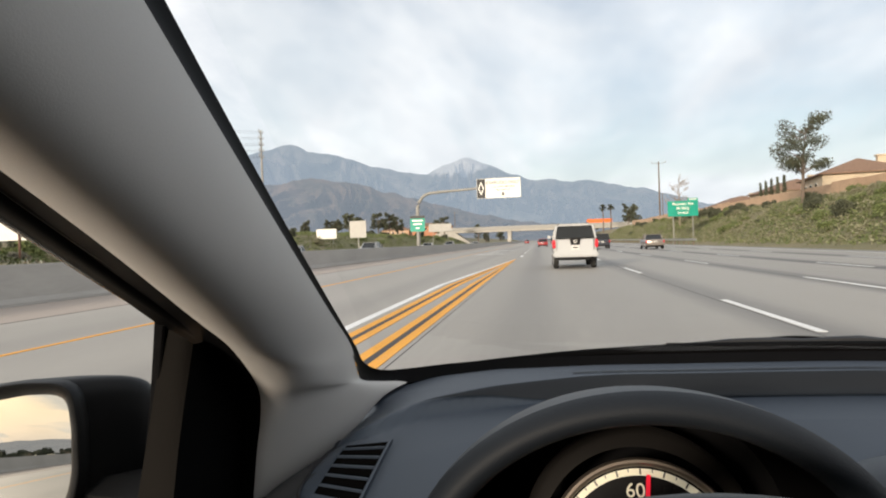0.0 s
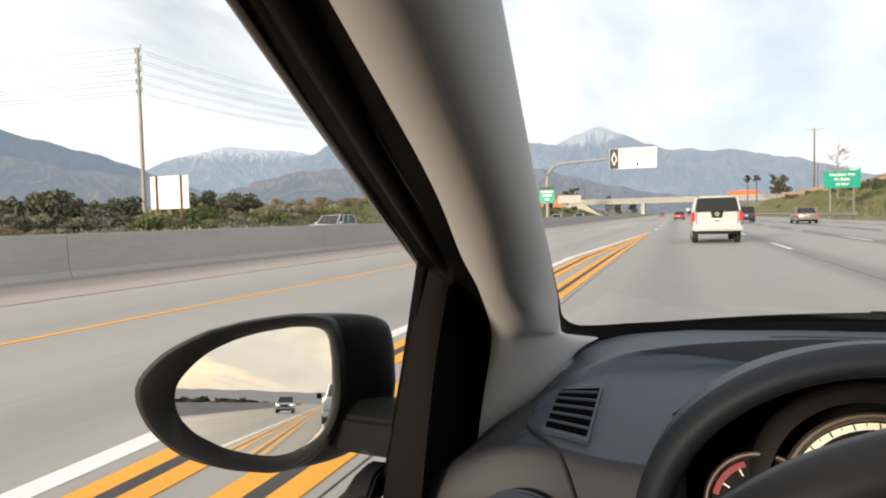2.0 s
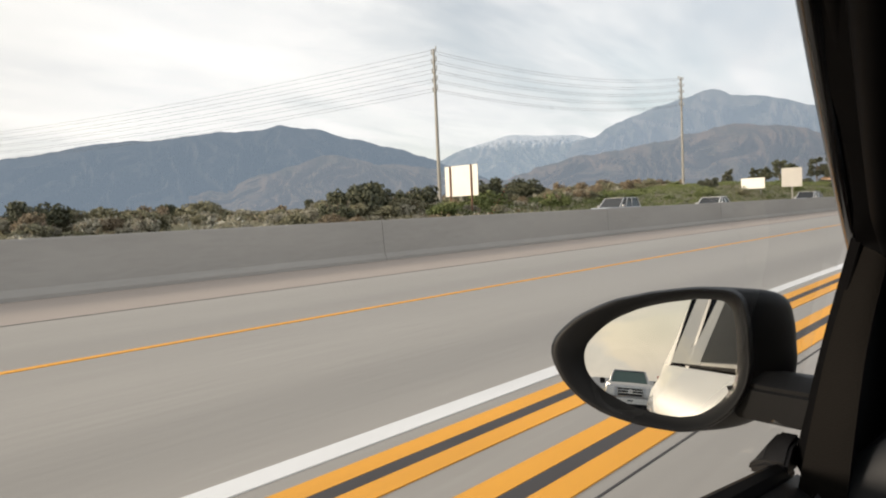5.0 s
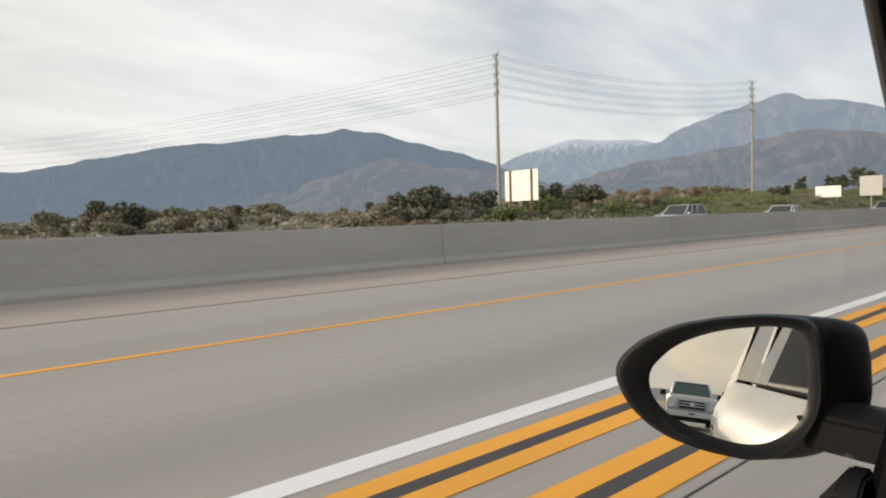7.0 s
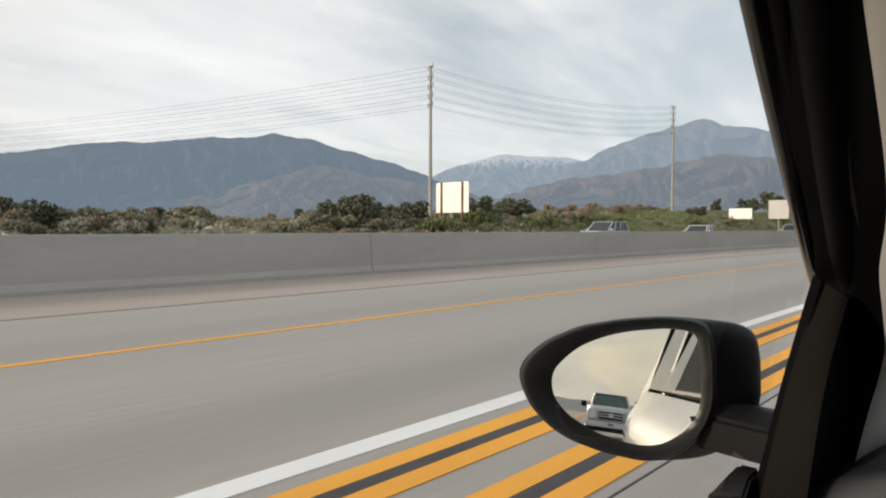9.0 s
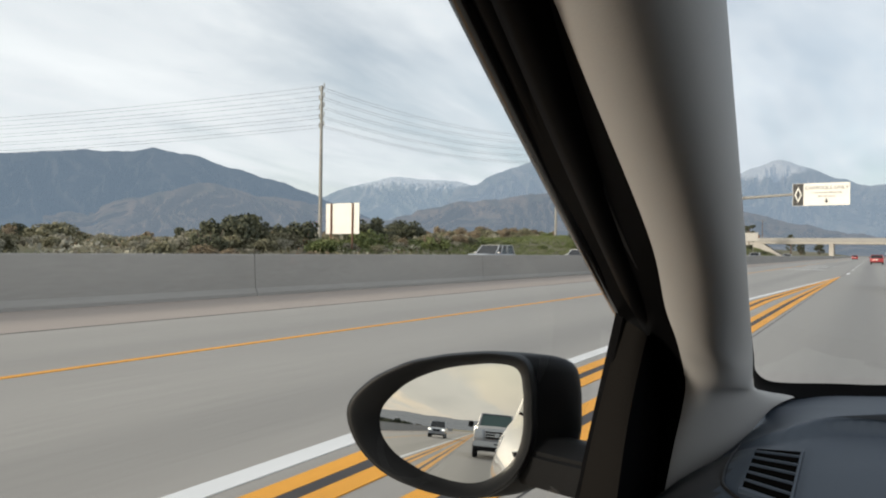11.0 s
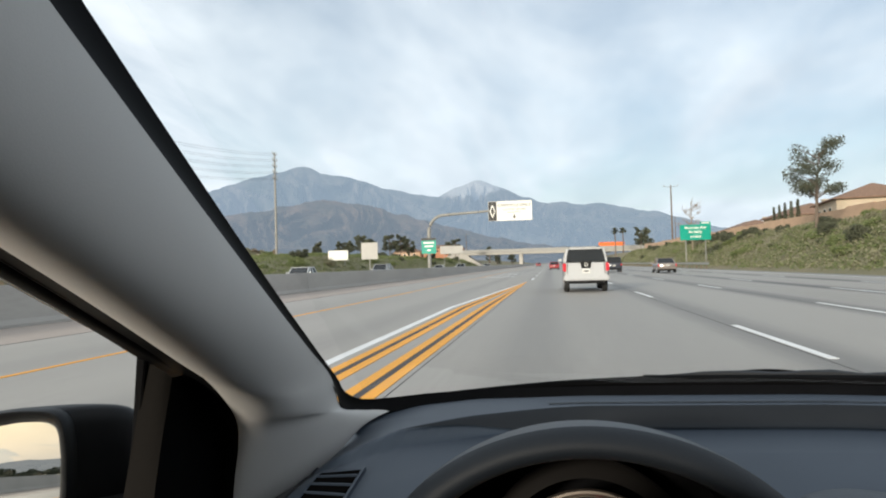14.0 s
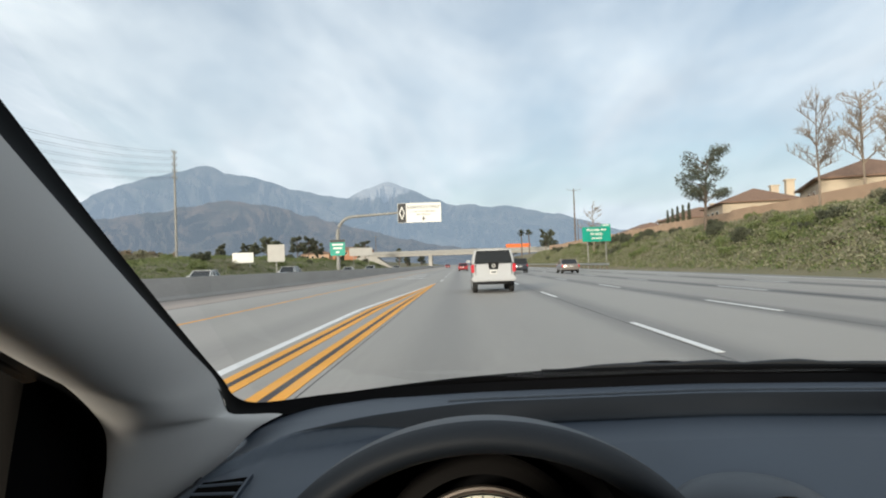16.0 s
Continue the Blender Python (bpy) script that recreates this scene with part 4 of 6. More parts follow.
part("gauge_recess", g, M["rubber"], car, "black instrument recess", angle=60)
dial_c, dial_ax = Vector((.724, .858, .989)), Vector((-.03, -.93, .36)).normalized()
dup = (Vector((0, 0, 1)) - dial_ax * dial_ax.z).normalized()
speedo = part("speedometer", Geo().ring(dial_c, dial_ax, dup, 0.0005, .070, .004, 64), M["gloss"], car, "round black speedometer with cream scale")
dup = (Vector((0, 0, 1)) - dial_ax * dial_ax.z).normalized()
dside = dup.cross(dial_ax)
if dside.x < 0:
    dside = -dside
g = Geo()
g.grid(72, 10, lambda u, v: dial_c + dial_ax * (.008 + .006 * math.sin(6.283 * v)) + (.0735 + .0035 * math.cos(6.283 * v)) * (math.cos(6.283 * u) * dup + math.sin(6.283 * u) * dside), wrap_u=True, wrap_v=True)
part("dial_ring", g, M["dialring"], speedo, "dull chrome dial ring")
g = Geo().ring(dial_c + dial_ax * .0045, dial_ax, dup, .0632, .0685, .0008, 72)
part("scale_ring", g, M["cream"], speedo, "cream scale ring")
for k in range(33):
    a = radians(-128 + k * 8)
    d = math.cos(a) * dup + math.sin(a) * dside
    w = dial_ax.cross(d) * (.0004 if k % 2 else .0007)
    p0, p1 = dial_c + d * (.0660 if k % 2 else .0640) + dial_ax * .0056, dial_c + d * .0683 + dial_ax * .0056
    part("scale_tick", Geo().add([p0 - w, p0 + w, p1 + w, p1 - w], [(0, 1, 2, 3)]), M["signblack"], speedo, smooth=False)
for k, num in enumerate((0, 20, 40, 60, 80, 100, 120)):
    a = radians(-128 + k * 41)
    p = dial_c + (math.cos(a) * dup + math.sin(a) * dside) * .0515 + dial_ax * .0050
    m = Matrix((dside, dup, dial_ax)).transposed().to_4x4()
    m.translation = p
    text_part("dial_number", str(num), .0155, m, M["cream"], speedo, .0003)
a = radians(5.5)
nd = math.cos(a) * dup + math.sin(a) * dside
nw = dial_ax.cross(nd) * .0022
p0, p1 = dial_c - nd * .012 + dial_ax * .0065, dial_c + nd * .064 + dial_ax * .0065
part("needle", Geo().prism([(0, -1), (1, -.7), (1, .7), (0, 1)], lambda u, s: p0.lerp(p1, u) + nw * s, lambda u, s: p0.lerp(p1, u) + nw * s + dial_ax * .0012), M["red"], speedo, "red needle", smooth=False)

# small rev counter beside the speedometer
tc = Vector((.640, .886, .970))
rev = part("rev_counter", Geo().ring(tc, dial_ax, dup, 0.0005, .043, .004, 48), M["gloss"], car, "small black rev counter with a red arc")
g = Geo()
g.grid(56, 10, lambda u, v: tc + dial_ax * (.008 + .005 * math.sin(6.283 * v)) + (.0455 + .0030 * math.cos(6.283 * v)) * (math.cos(6.283 * u) * dup + math.sin(6.283 * u) * dside), wrap_u=True, wrap_v=True)
part("dial_ring", g, M["dialring"], rev, "dull chrome dial ring")
part("red_arc", Geo().ring(tc + dial_ax * .0045, dial_ax, dup, .036, .041, .0008, 24, -1.35, -.35), M["darkred"], rev, "red warning arc")
for k in range(9):
    a = radians(-120 + k * 30)
    d = math.cos(a) * dup + math.sin(a) * dside
    w = dial_ax.cross(d) * .0007
    p0, p1 = tc + d * .030 + dial_ax * .0052, tc + d * .036 + dial_ax * .0052
    part("scale_tick", Geo().add([p0 - w, p0 + w, p1 + w, p1 - w], [(0, 1, 2, 3)]), M["cream"], rev, smooth=False)
# arched cowl round the dials
g = Geo()
g.grid(40, 6, lambda u, v: (lambda a: dial_c + Vector((0, .012 + .03 * v, 0)) + (math.cos(a) * dup + math.sin(a) * dside) * (.082 + .014 * math.sin(3.14 * v)))(lerp(-1.9, 1.9, u)))
part("dial_cowl", g, M["brownblack"], car, "dark moulded arch round the dial")

# ---- steering wheel ----
wup = Vector((0, .314, .949)).normalized()
wax = Vector((0, -.949, .314)).normalized()
wc = Vector((.7134, .5188, .9535))
g = Geo()
wside = Vector((1, 0, 0))
g.grid(96, 14, lambda u, v: wc + (.186 + .0175 * math.cos(6.283 * v)) * (math.cos(6.283 * u) * wup + math.sin(6.283 * u) * wside) + wax * .0175 * math.sin(6.283 * v), wrap_u=True, wrap_v=True)
wheel = part("steering_wheel", g, M["leather"], car, "black leather steering wheel")
g = Geo()
g.grid(40, 10, lambda u, v: wc - wax * .02 + wax * .03 * math.cos(v * 1.5) + .07 * math.sin(v * 1.57) * (math.cos(6.283 * u) * wup * .85 + math.sin(6.283 * u) * wside), wrap_u=True)
part("wheel_hub", g, M["black"], wheel)
for a in (95, -95, 180):
    d = math.cos(radians(a)) * wup + math.sin(radians(a)) * wside
    g = Geo().tube([wc + d * r - wax * .012 for r in (.05, .1, .15, .18)], [.02, .016, .013, .014], 10)
    part("wheel_spoke", g, M["black"], wheel)

# round pod on the far side of the dashboard
g = Geo()
pc = Vector((.962, .915, dash_z(.962, .915) - .004))
g.grid(40, 12, lambda u, v: pc + Vector((.072 * math.cos(6.283 * u) * math.sin(1.57 * v) ** .8, .075 * math.sin(6.283 * u) * math.sin(1.57 * v) ** .8, .034 * math.cos(1.57 * v))), wrap_u=True)
part("dash_pod", g, M["dashgrey"], dash, "rounded pod on the dashboard")
# solid black disc, painting the shade of a recess in the pod
part("pod_opening", Geo().ring(pc + Vector((0, -.066, .002)), (0, -1, .35), (0, .33, .94), .0005, .040, .012, 40), M["gloss"], dash, "gloss black disc painting the dark recess of the pod", bevel=.002)

# ---- wiper ----
g = Geo()
wp = [Vector((.55, cowl(.55) + .03, 1.064)), Vector((.72, cowl(.72) + .035, 1.070)), Vector((.92, cowl(.92) + .035, 1.073)), Vector((1.2, cowl(1.2) + .035, 1.072)), Vector((1.5, cowl(1.5) + .03, 1.068))]
g.tube([rail(wp, i / 30) for i in range(31)], [.004 + .0055 * min(1, i / 14) for i in range(31)], 8)
wiper = part("wiper", g, M["rubber"], car, "black windshield wiper")
g = Geo()
g.tube([rail(wp, i / 30) + Vector((0, .012, .006 + .0015 * math.sin(i * 1.7))) for i in range(12, 31)], [(.0075 + .0015 * math.sin(i * 2.3)) * min(1, .2 + (i - 12) / 5) for i in range(12, 31)], 8)
part("wiper_arm", g, M["gloss"], wiper)
g = Geo()
g.tube([(.95 + .13 * s, cowl(1.0) + .05, 1.074 + .011 * math.sin(math.pi * s) ** .5) for s in [i / 14 for i in range(15)]], .0032, 6)
part("wiper_hook", g, M["rubber"], wiper)

# ---- side mirror ----
mn = Vector((.248, -.959, .137)).normalized()
mc = Vector((.176, .832, 1.058))
mu = (Vector((1, 0, 0)) - mn * mn.x).normalized()
mv = mn.cross(mu) * -1
if mv.z < 0:
    mv = -mv


# half-widths of the outline every 15 degrees from the inner side: long pointed outer end, cut lower inner corner
GLASS = (.0718, .0734, .0796, .0868, .0752, .0646, .0592, .0573, .0584, .0622, .0695, .079, .0901, .0908, .0829, .0731, .0673, .0637, .0633, .0652, .0676, .069, .0708, .0718)
RIM = (.088, .0895, .0965, .1040, .0908, .0797, .0737, .0727, .0753, .0835, .0956, .1141, .1304, .1231, .1098, .097, .086, .0804, .0783, .0807, .0835, .0850, .0862, .0872)


def radius(tab, a):
    """Smooth closed curve through the table of half-widths."""
    t = (a / (2 * math.pi)) % 1.0 * len(tab)
    k, u = int(t), t - int(t)
    p = [tab[(k + d) % len(tab)] for d in (-1, 0, 1, 2)]
    return p[1] + .5 * u * (p[2] - p[0] + u * (2 * p[0] - 5 * p[1] + 4 * p[2] - p[3] + u * (3 * (p[1] - p[2]) + p[3] - p[0])))


def mir(a, k, d):
    """A point of the mirror: k 0 on the glass edge, 1 on the rim, -1 in the middle; d in front of the glass."""
    r = lerp(radius(GLASS, a), radius(RIM, a), k) if k >= 0 else radius(GLASS, a) * (1 + k)
    return mc + mu * r * math.cos(a) + mv * r * math.sin(a) + mn * d


smirror = part("side_mirror", Geo().grid(96, 14, lambda u, v: mir(2 * math.pi * u, math.sin(1.57 * v), .001 + .019 * math.sin(3.1416 * (v * .86 + .01)) ** .8 - .030 * max(0, v - .6)), wrap_u=True), M["mirrorblack"], car, "black plastic side mirror housing")
g = Geo()
g.grid(96, 16, lambda u, v: mir(2 * math.pi * u, (math.cos(1.57 * v ** 1.8) ** .55) * 2.0 - 1.0 if v > .02 else 1.0, .004 - .099 * v) + Vector((.052 * math.sin(1.57 * v), 0, .004 * v)), wrap_u=True)
part("mirror_shell", g, M["mirrorblack"], smirror, "rounded back shell")
g = Geo()
g.add([mir(2 * math.pi * i / 96, .02, .002) for i in range(96)], [tuple(range(96))])
part("mirror_glass", g, M["mirror"], smirror, "clear silvered mirror glass", smooth=False)
g = Geo()
g.loft([[Vector((x, y + .004 * math.sin(k), z)) for k, (y, z) in enumerate(((.835 + dy, 1.000), (.90 + dy, 1.000), (.905 + dy, 1.02), (.89 + dy, 1.044), (.86 + dy, 1.048), (.838 + dy, 1.036)))] for x, dy in ((.20, .012), (.25, .006), (.29, 0), (.335, -.004))])
part("mirror_arm", g, M["mirrorblack"], smirror, "black mirror arm", bevel=.004)


# ---- traffic ----


def wheel_at(parent, x, y, r, w, side=0):
    g = Geo()
    s = side or (1 if x > 0 else -1)
    g.grid(28, 8, lambda u, v: (x - s * w * v, y + (r - .03 * (2 * v - 1) ** 4) * math.cos(6.283 * u), r + (r - .03 * (2 * v - 1) ** 4) * math.sin(6.283 * u)), wrap_u=True)
    for xe in (x, x - s * w):
        g.add([(xe, y + (r - .03) * math.cos(6.283 * i / 28), r + (r - .03) * math.sin(6.283 * i / 28)) for i in range(28)], [tuple(range(28))])
    tyre = part("wheel", g, M["tyre"], parent, "black road wheel")
    g = Geo().ring((x - s * .01, y, r), (s, 0, 0), (0, 0, 1), .02, r * .62, .018, 24)
    for k in range(5):
        a = 6.283 * k / 5
        g.tube([(x + s * .01, y + d * math.cos(a), r + d * math.sin(a)) for d in (.02, r * .6)], .025, 6)
    part("rim", g, M["rim"], tyre, "alloy rim")


def plate(parent, y, z, s):
    part("plate", Geo().box(-.15, .15, y - .008 * (s < 0), y + .008 * (s > 0), z - .075, z + .075), M["signwhite"], parent, "small white plate")
    part("plate_bar", Geo().box(-.11, .11, y - .010 * (s < 0), y + .010 * (s > 0), z - .03, z + .03), M["dash"], parent)


def vehicle(name, label, paint, length, width, height, belt_z, cab, rake, sill=0.30, nose=0.78, tail=None, wheel_r=0.33, lit=False, glass="carglass", lamps=True, cabw=(.90, .78), group="traffic"):
    """A road car in its own space, nose towards +y. cab: the cabin's rear and front at the belt; rake: how far it draws in above."""
    root = thing(name, label, "car", group)
    L, Wd = length / 2, width / 2
    tail = tail or belt_z

    def ring(y, k, zt, zb):
        w = Wd * k
        return [(-w * .88, y, zb), (-w * .97, y, zb + .10), (-w, y, lerp(zb, zt, .5)), (-w * .975, y, zt - .10), (-w * .90, y, zt), (0, y, zt + .02), (w * .90, y, zt), (w * .975, y, zt - .10), (w, y, lerp(zb, zt, .5)), (w * .97, y, zb + .10), (w * .88, y, zb)]

    secs = [(-L, .90, tail - .06, sill + .14), (-L + .06, .965, tail, sill + .06), (-L + .35, 1.0, tail, sill), (cab[0] + .05, 1.0, belt_z, sill), (cab[1], 1.0, belt_z, sill), (cab[1] + .1, 1.0, belt_z - .01, sill), (L - .45, .985, nose + .06, sill), (L - .1, .94, nose - .06, sill + .05), (L, .86, nose - .16, sill + .12)]
    body = part("body", Geo().loft([ring(*s) for s in secs]), paint, root, bevel=.025, angle=50)
    # cabin glass, then roof and pillars over it
    y0, y1 = cab
    r0, r1 = rake
    wt = Wd * cabw[1]
    gl = [[(-Wd * cabw[0], y0, belt_z), (Wd * cabw[0], y0, belt_z), (Wd * cabw[0], y1, belt_z), (-Wd * cabw[0], y1, belt_z)], [(-wt, y0 + r0, height - .05), (wt, y0 + r0, height - .05), (wt, y1 - r1, height - .05), (-wt, y1 - r1, height - .05)]]
    part("cabin_glass", Geo().loft(gl), M[glass], body, "dark glazed cabin", smooth=False, bevel=.03)
    g = Geo().loft([[(x * 1.02, y + (.03 if y > y0 + r0 + .1 else -.03), z) for x, y, z in gl[1]], [(x * .98, y, z + .055) for x, y, z in gl[1]]])
    part("roof", g, paint, body, bevel=.03)
    for s in (-1, 1):
        for a, b in ((0, 0), (.42, .42), (.72, .74), (1, 1)):
            p0, p1 = Vector((s * Wd * (cabw[0] + .005), lerp(y0, y1, a), belt_z - .01)), Vector((s * wt * 1.01, lerp(y0 + r0, y1 - r1, b), height - .03))
            g = Geo().tube([p0, p0.lerp(p1, .5) + Vector((s * .012, 0, 0)), p1], .045, 6)
            part("pillar", g, paint, body)
        part("side_mirror", Geo().loft([[(s * (Wd + dx), y1 - .25 + dy, belt_z + .03 + dz) for dy, dz in ((-.05, 0), (.05, 0), (.06, .1), (-.05, .14))] for dx in (.0, .17)]), paint, body, bevel=.02)
        if lamps:
            part("tail_lamp", Geo().box(s * Wd * .90 - .10, s * Wd * .90 + .04, -L - .012, -L + .10, tail - .32, tail - .06), M["tail"], body, "red tail lamp", bevel=.02)
        part("head_lamp", Geo().box(s * Wd * .74 - .17, s * Wd * .74 + .13, L - .18, L + .004, nose - .26, nose - .09), M["headon"] if lit else M["head"], body, "head lamp", bevel=.03)
        for yw in (-L + .82, L - .85):
            wheel_at(root, s * (Wd * .97), yw, wheel_r, .22)
    part("bumper", Geo().box(-Wd * .93, Wd * .93, -L - .07, -L + .1, sill + .08, sill + .30), paint, body, bevel=.04)
    part("bumper", Geo().box(-Wd * .90, Wd * .90, L - .2, L + .05, sill + .04, sill + .24), paint, body, bevel=.05)
    part("grille", Geo().box(-Wd * .42, Wd * .42, L - .1, L + .012, nose - .34, nose - .12), M["gloss"], body, bevel=.02)
    part("underside", Geo().box(-Wd * .8, Wd * .8, -L + .1, L - .1, sill - .10, sill + .1), M["black"], body)
    plate(body, -L - .075, sill + .42, -1)
    return root


P_SILVER = mat("silver_car_paint", (0.45, 0.45, 0.46), 0.3, 0.5, var=0.04, coat=1)
P_RED = mat("red_car_paint", (0.30, 0.02, 0.025), 0.3, var=0.05, coat=1)
P_BLUE = mat("blue_car_paint", (0.06, 0.10, 0.20), 0.3, 0.3, var=0.05, coat=1)
P_DARK = mat("dark_car_paint", (0.03, 0.035, 0.05), 0.3, 0.2, var=0.05, coat=1)
P_TAUPE = mat("taupe_car_paint", (0.25, 0.22, 0.20), 0.3, 0.4, var=0.05, coat=1)
P_WHITE = mat("white_car_paint", (0.50, 0.51, 0.525), 0.3, var=0.03, coat=1)

# white sport utility vehicle ahead in the lane
suv = vehicle("sport_utility_vehicle", "white sport utility vehicle with dark rear glass and roof rack", P_WHITE, 4.75, 1.86, 1.84, 1.27, (-2.32, 1.05), (.20, .75), sill=.46, nose=1.10, tail=1.26, wheel_r=.37, lamps=False)
L = 4.75 / 2
tg = part("tailgate", Geo().box(-.77, .77, -L - .035, -L + .02, .70, 1.26), P_WHITE, suv, "white tailgate", bevel=.03)
part("badge_panel", Geo().prism([(-.24, 1.30), (.24, 1.30), (.185, 1.0), (-.185, 1.0)], lambda a, b: (a, -L - .055, b), lambda a, b: (a, -L - .02, b)), M["black"], tg, "black latch panel", smooth=False)
part("badge", Geo().ring((0, -L - .056, 1.15), (0, -1, 0), (0, 0, 1), .05, .075, .012, 24), M["chrome"], tg, "round chrome badge")
part("rear_glass", Geo().loft([[(-.785, -L - .012, 1.29), (.785, -L - .012, 1.29), (.645, -L + .15, 1.76), (-.645, -L + .15, 1.76)], [(-.785, -L + .03, 1.29), (.785, -L + .03, 1.29), (.645, -L + .20, 1.76), (-.645, -L + .20, 1.76)]]), M["carglass"], suv, "dark rear window", smooth=False)
part("rear_bumper", Geo().box(-.93, .93, -L - .16, -L + .05, .49, .70), P_WHITE, suv, "white rear bumper", bevel=.05)
part("tow_bar", Geo().box(-.58, .58, -L - .10, -L + .1, .36, .49), M["black"], suv, "black hitch below the bumper", bevel=.03)
part("hitch", Geo().box(-.06, .06, -L - .22, -L, .36, .44), M["black"], suv, bevel=.01)
for s in (-1, 1):
    part("tail_light", Geo().box(s * .875 - .075, s * .875 + .065, -L - .045, -L + .12, .87, 1.22), M["tail"], suv, "tall red tail light", bevel=.03)
    part("roof_rail", Geo().tube([(s * .62, y, 1.88 + (.05 if -1.6 < y < .1 else 0)) for y in (-1.85, -1.7, -1.55, -.7, .05, .2)], .022, 8), M["postgrey"], suv, "grey roof rail")
part("spoiler", Geo().box(-.66, .66, -L + .10, -L + .38, 1.79, 1.86), P_WHITE, suv, bevel=.03)
suv.location = (2.15, 30.9, 0)

red = vehicle("sedan_car", "small red car far ahead", P_RED, 4.4, 1.75, 1.45, .92, (-1.7, .75), (.5, .7))
red.location = (1.35, 122, 0)
blue = vehicle("sedan_car", "blue sedan with its tail lamps towards us", P_BLUE, 4.6, 1.78, 1.45, .93, (-1.55, .8), (.55, .75))
blue.location = (5.7, 100, 0)
darkv = vehicle("van_car", "dark blue sport utility vehicle far ahead", P_DARK, 4.7, 1.85, 1.75, 1.05, (-2.15, .8), (.25, .7), sill=.36, nose=.98, tail=1.05)
darkv.location = (8.0, 82, 0)
taupe = vehicle("sedan_car", "taupe sedan in an outer lane", P_TAUPE, 4.7, 1.8, 1.45, .93, (-1.55, .8), (.55, .75))
taupe.location = (11.8, 69, 0)
for x, y in ((1.5, 190), (5.4, 230), (-3.9, 260), (9.3, 210)):
    copy_thing(darkv if x > 4 else red, pose(x, y, 0))

# opposite carriageway: only what rises over the barrier shows
opp = vehicle("sedan_car", "white car in the opposite lanes behind the barrier", P_WHITE, 4.6, 1.8, 1.5, .95, (-1.6, .8), (.5, .7), lit=True, group="oncoming cars")
opp.location, opp.rotation_euler = (-19.5, 52, -.02), (0, 0, math.pi)
opp2 = vehicle("van_car", "silver minivan in the opposite lanes behind the barrier", P_SILVER, 4.8, 1.85, 1.72, 1.05, (-2.2, .9), (.25, .8), sill=.36, nose=.98, tail=1.05, group="oncoming cars")
opp2.location, opp2.rotation_euler = (-23.4, 44, -.02), (0, 0, math.pi)
for k, (x, y) in enumerate(((-19.5, 78), (-23.4, 96), (-19.5, 120), (-19.5, 150), (-23.4, 175), (-19.5, 215), (-23.4, 250), (-19.5, -30), (-23.4, -75))):
    copy_thing(opp if k % 3 else opp2, pose(x, y, -.02, 0, 0, 180))

# pickup truck close behind, seen in the side mirror
tr = vehicle("pickup_truck", "silver-white pickup truck with a wide chrome grille", P_SILVER, 5.6, 1.98, 1.86, 1.26, (-.55, 1.15), (.10, .62), sill=.48, nose=1.24, tail=1.2, wheel_r=.40, glass="greenglass", cabw=(.80, .66))
L = 2.8
gr = part("front_grille", Geo().box(-.52, .52, L - .12, L + .03, .78, 1.14), M["chrome"], tr, "chrome grille surround", bevel=.03)
for k in range(3):
    part("grille_bar", Geo().box(-.47, .47, L + .02, L + .045, .81 + k * .105, .88 + k * .105), M["gloss"], gr, smooth=False)
part("badge", Geo().ring((0, L + .046, .96), (0, 1, 0), (0, 0, 1), .02, .09, .01, 24), M["chrome"], gr)
for s in (-1, 1):
    part("front_lamp", Geo().box(s * .76 - .16, s * .76 + .14, L - .2, L + .035, .78, 1.08), M["head"], tr, "tall clear head lamp", bevel=.03)
    part("tow_mirror", Geo().box(s * 1.12 - .11, s * 1.12 + .11, .95, 1.06, 1.22, 1.46), M["black"], tr, "black door mirror", bevel=.03)
part("front_bumper", Geo().box(-.97, .97, L - .1, L + .12, .48, .70), M["chrome"], tr, "chrome front bumper", bevel=.05)
part("air_dam", Geo().box(-.85, .85, L - .2, L + .06, .30, .48), M["black"], tr, bevel=.04)
plate(tr, L + .125, .60, 1)
tr.location = (.95, -29.5, 0)
follow = vehicle("van_car", "white car with lit head lamps following behind", P_WHITE, 4.7, 1.85, 1.7, 1.03, (-2.1, .8), (.25, .7), sill=.36, nose=.98, tail=1.03, lit=True)
follow.location = (-4.2, -72, 0)

# ---- painted body of the carrying car, closing the cabin ----
SIDE = [(-2.1, .44), (-1.95, .35), (-1.4, .275), (-.6, .245), (.3, .25), (.9, .275), (1.5, .285), (1.85, .34), (2.1, .46), (2.2, .58)]
TOP = [(.84, .944), (1.3, .935), (1.7, .88), (2.0, .80), (2.2, .70)]


def flank(y, v):
    top = belt(y).z - .012 if y < .84 else curve_at(TOP, y)
    x = curve_at(SIDE, y)
    for yc in (-1.35, 1.42):
        if abs(y - yc) < .36 and v < .55:
            arch = math.sqrt(max(0, .36 ** 2 - (y - yc) ** 2))
            if lerp(.22, top, v) < .30 + arch:
                return Vector((x + .03, y, lerp(.22, top, v)))
    edge = belt(y).x - x - .004 if y < .84 else .057
    bow = .055 * (1 - math.sin(1.57 * min(1, v * 1.25))) if v < .8 else edge * ((v - .8) / .2) ** 2
    return Vector((x + bow, y, lerp(.22, top, v)))


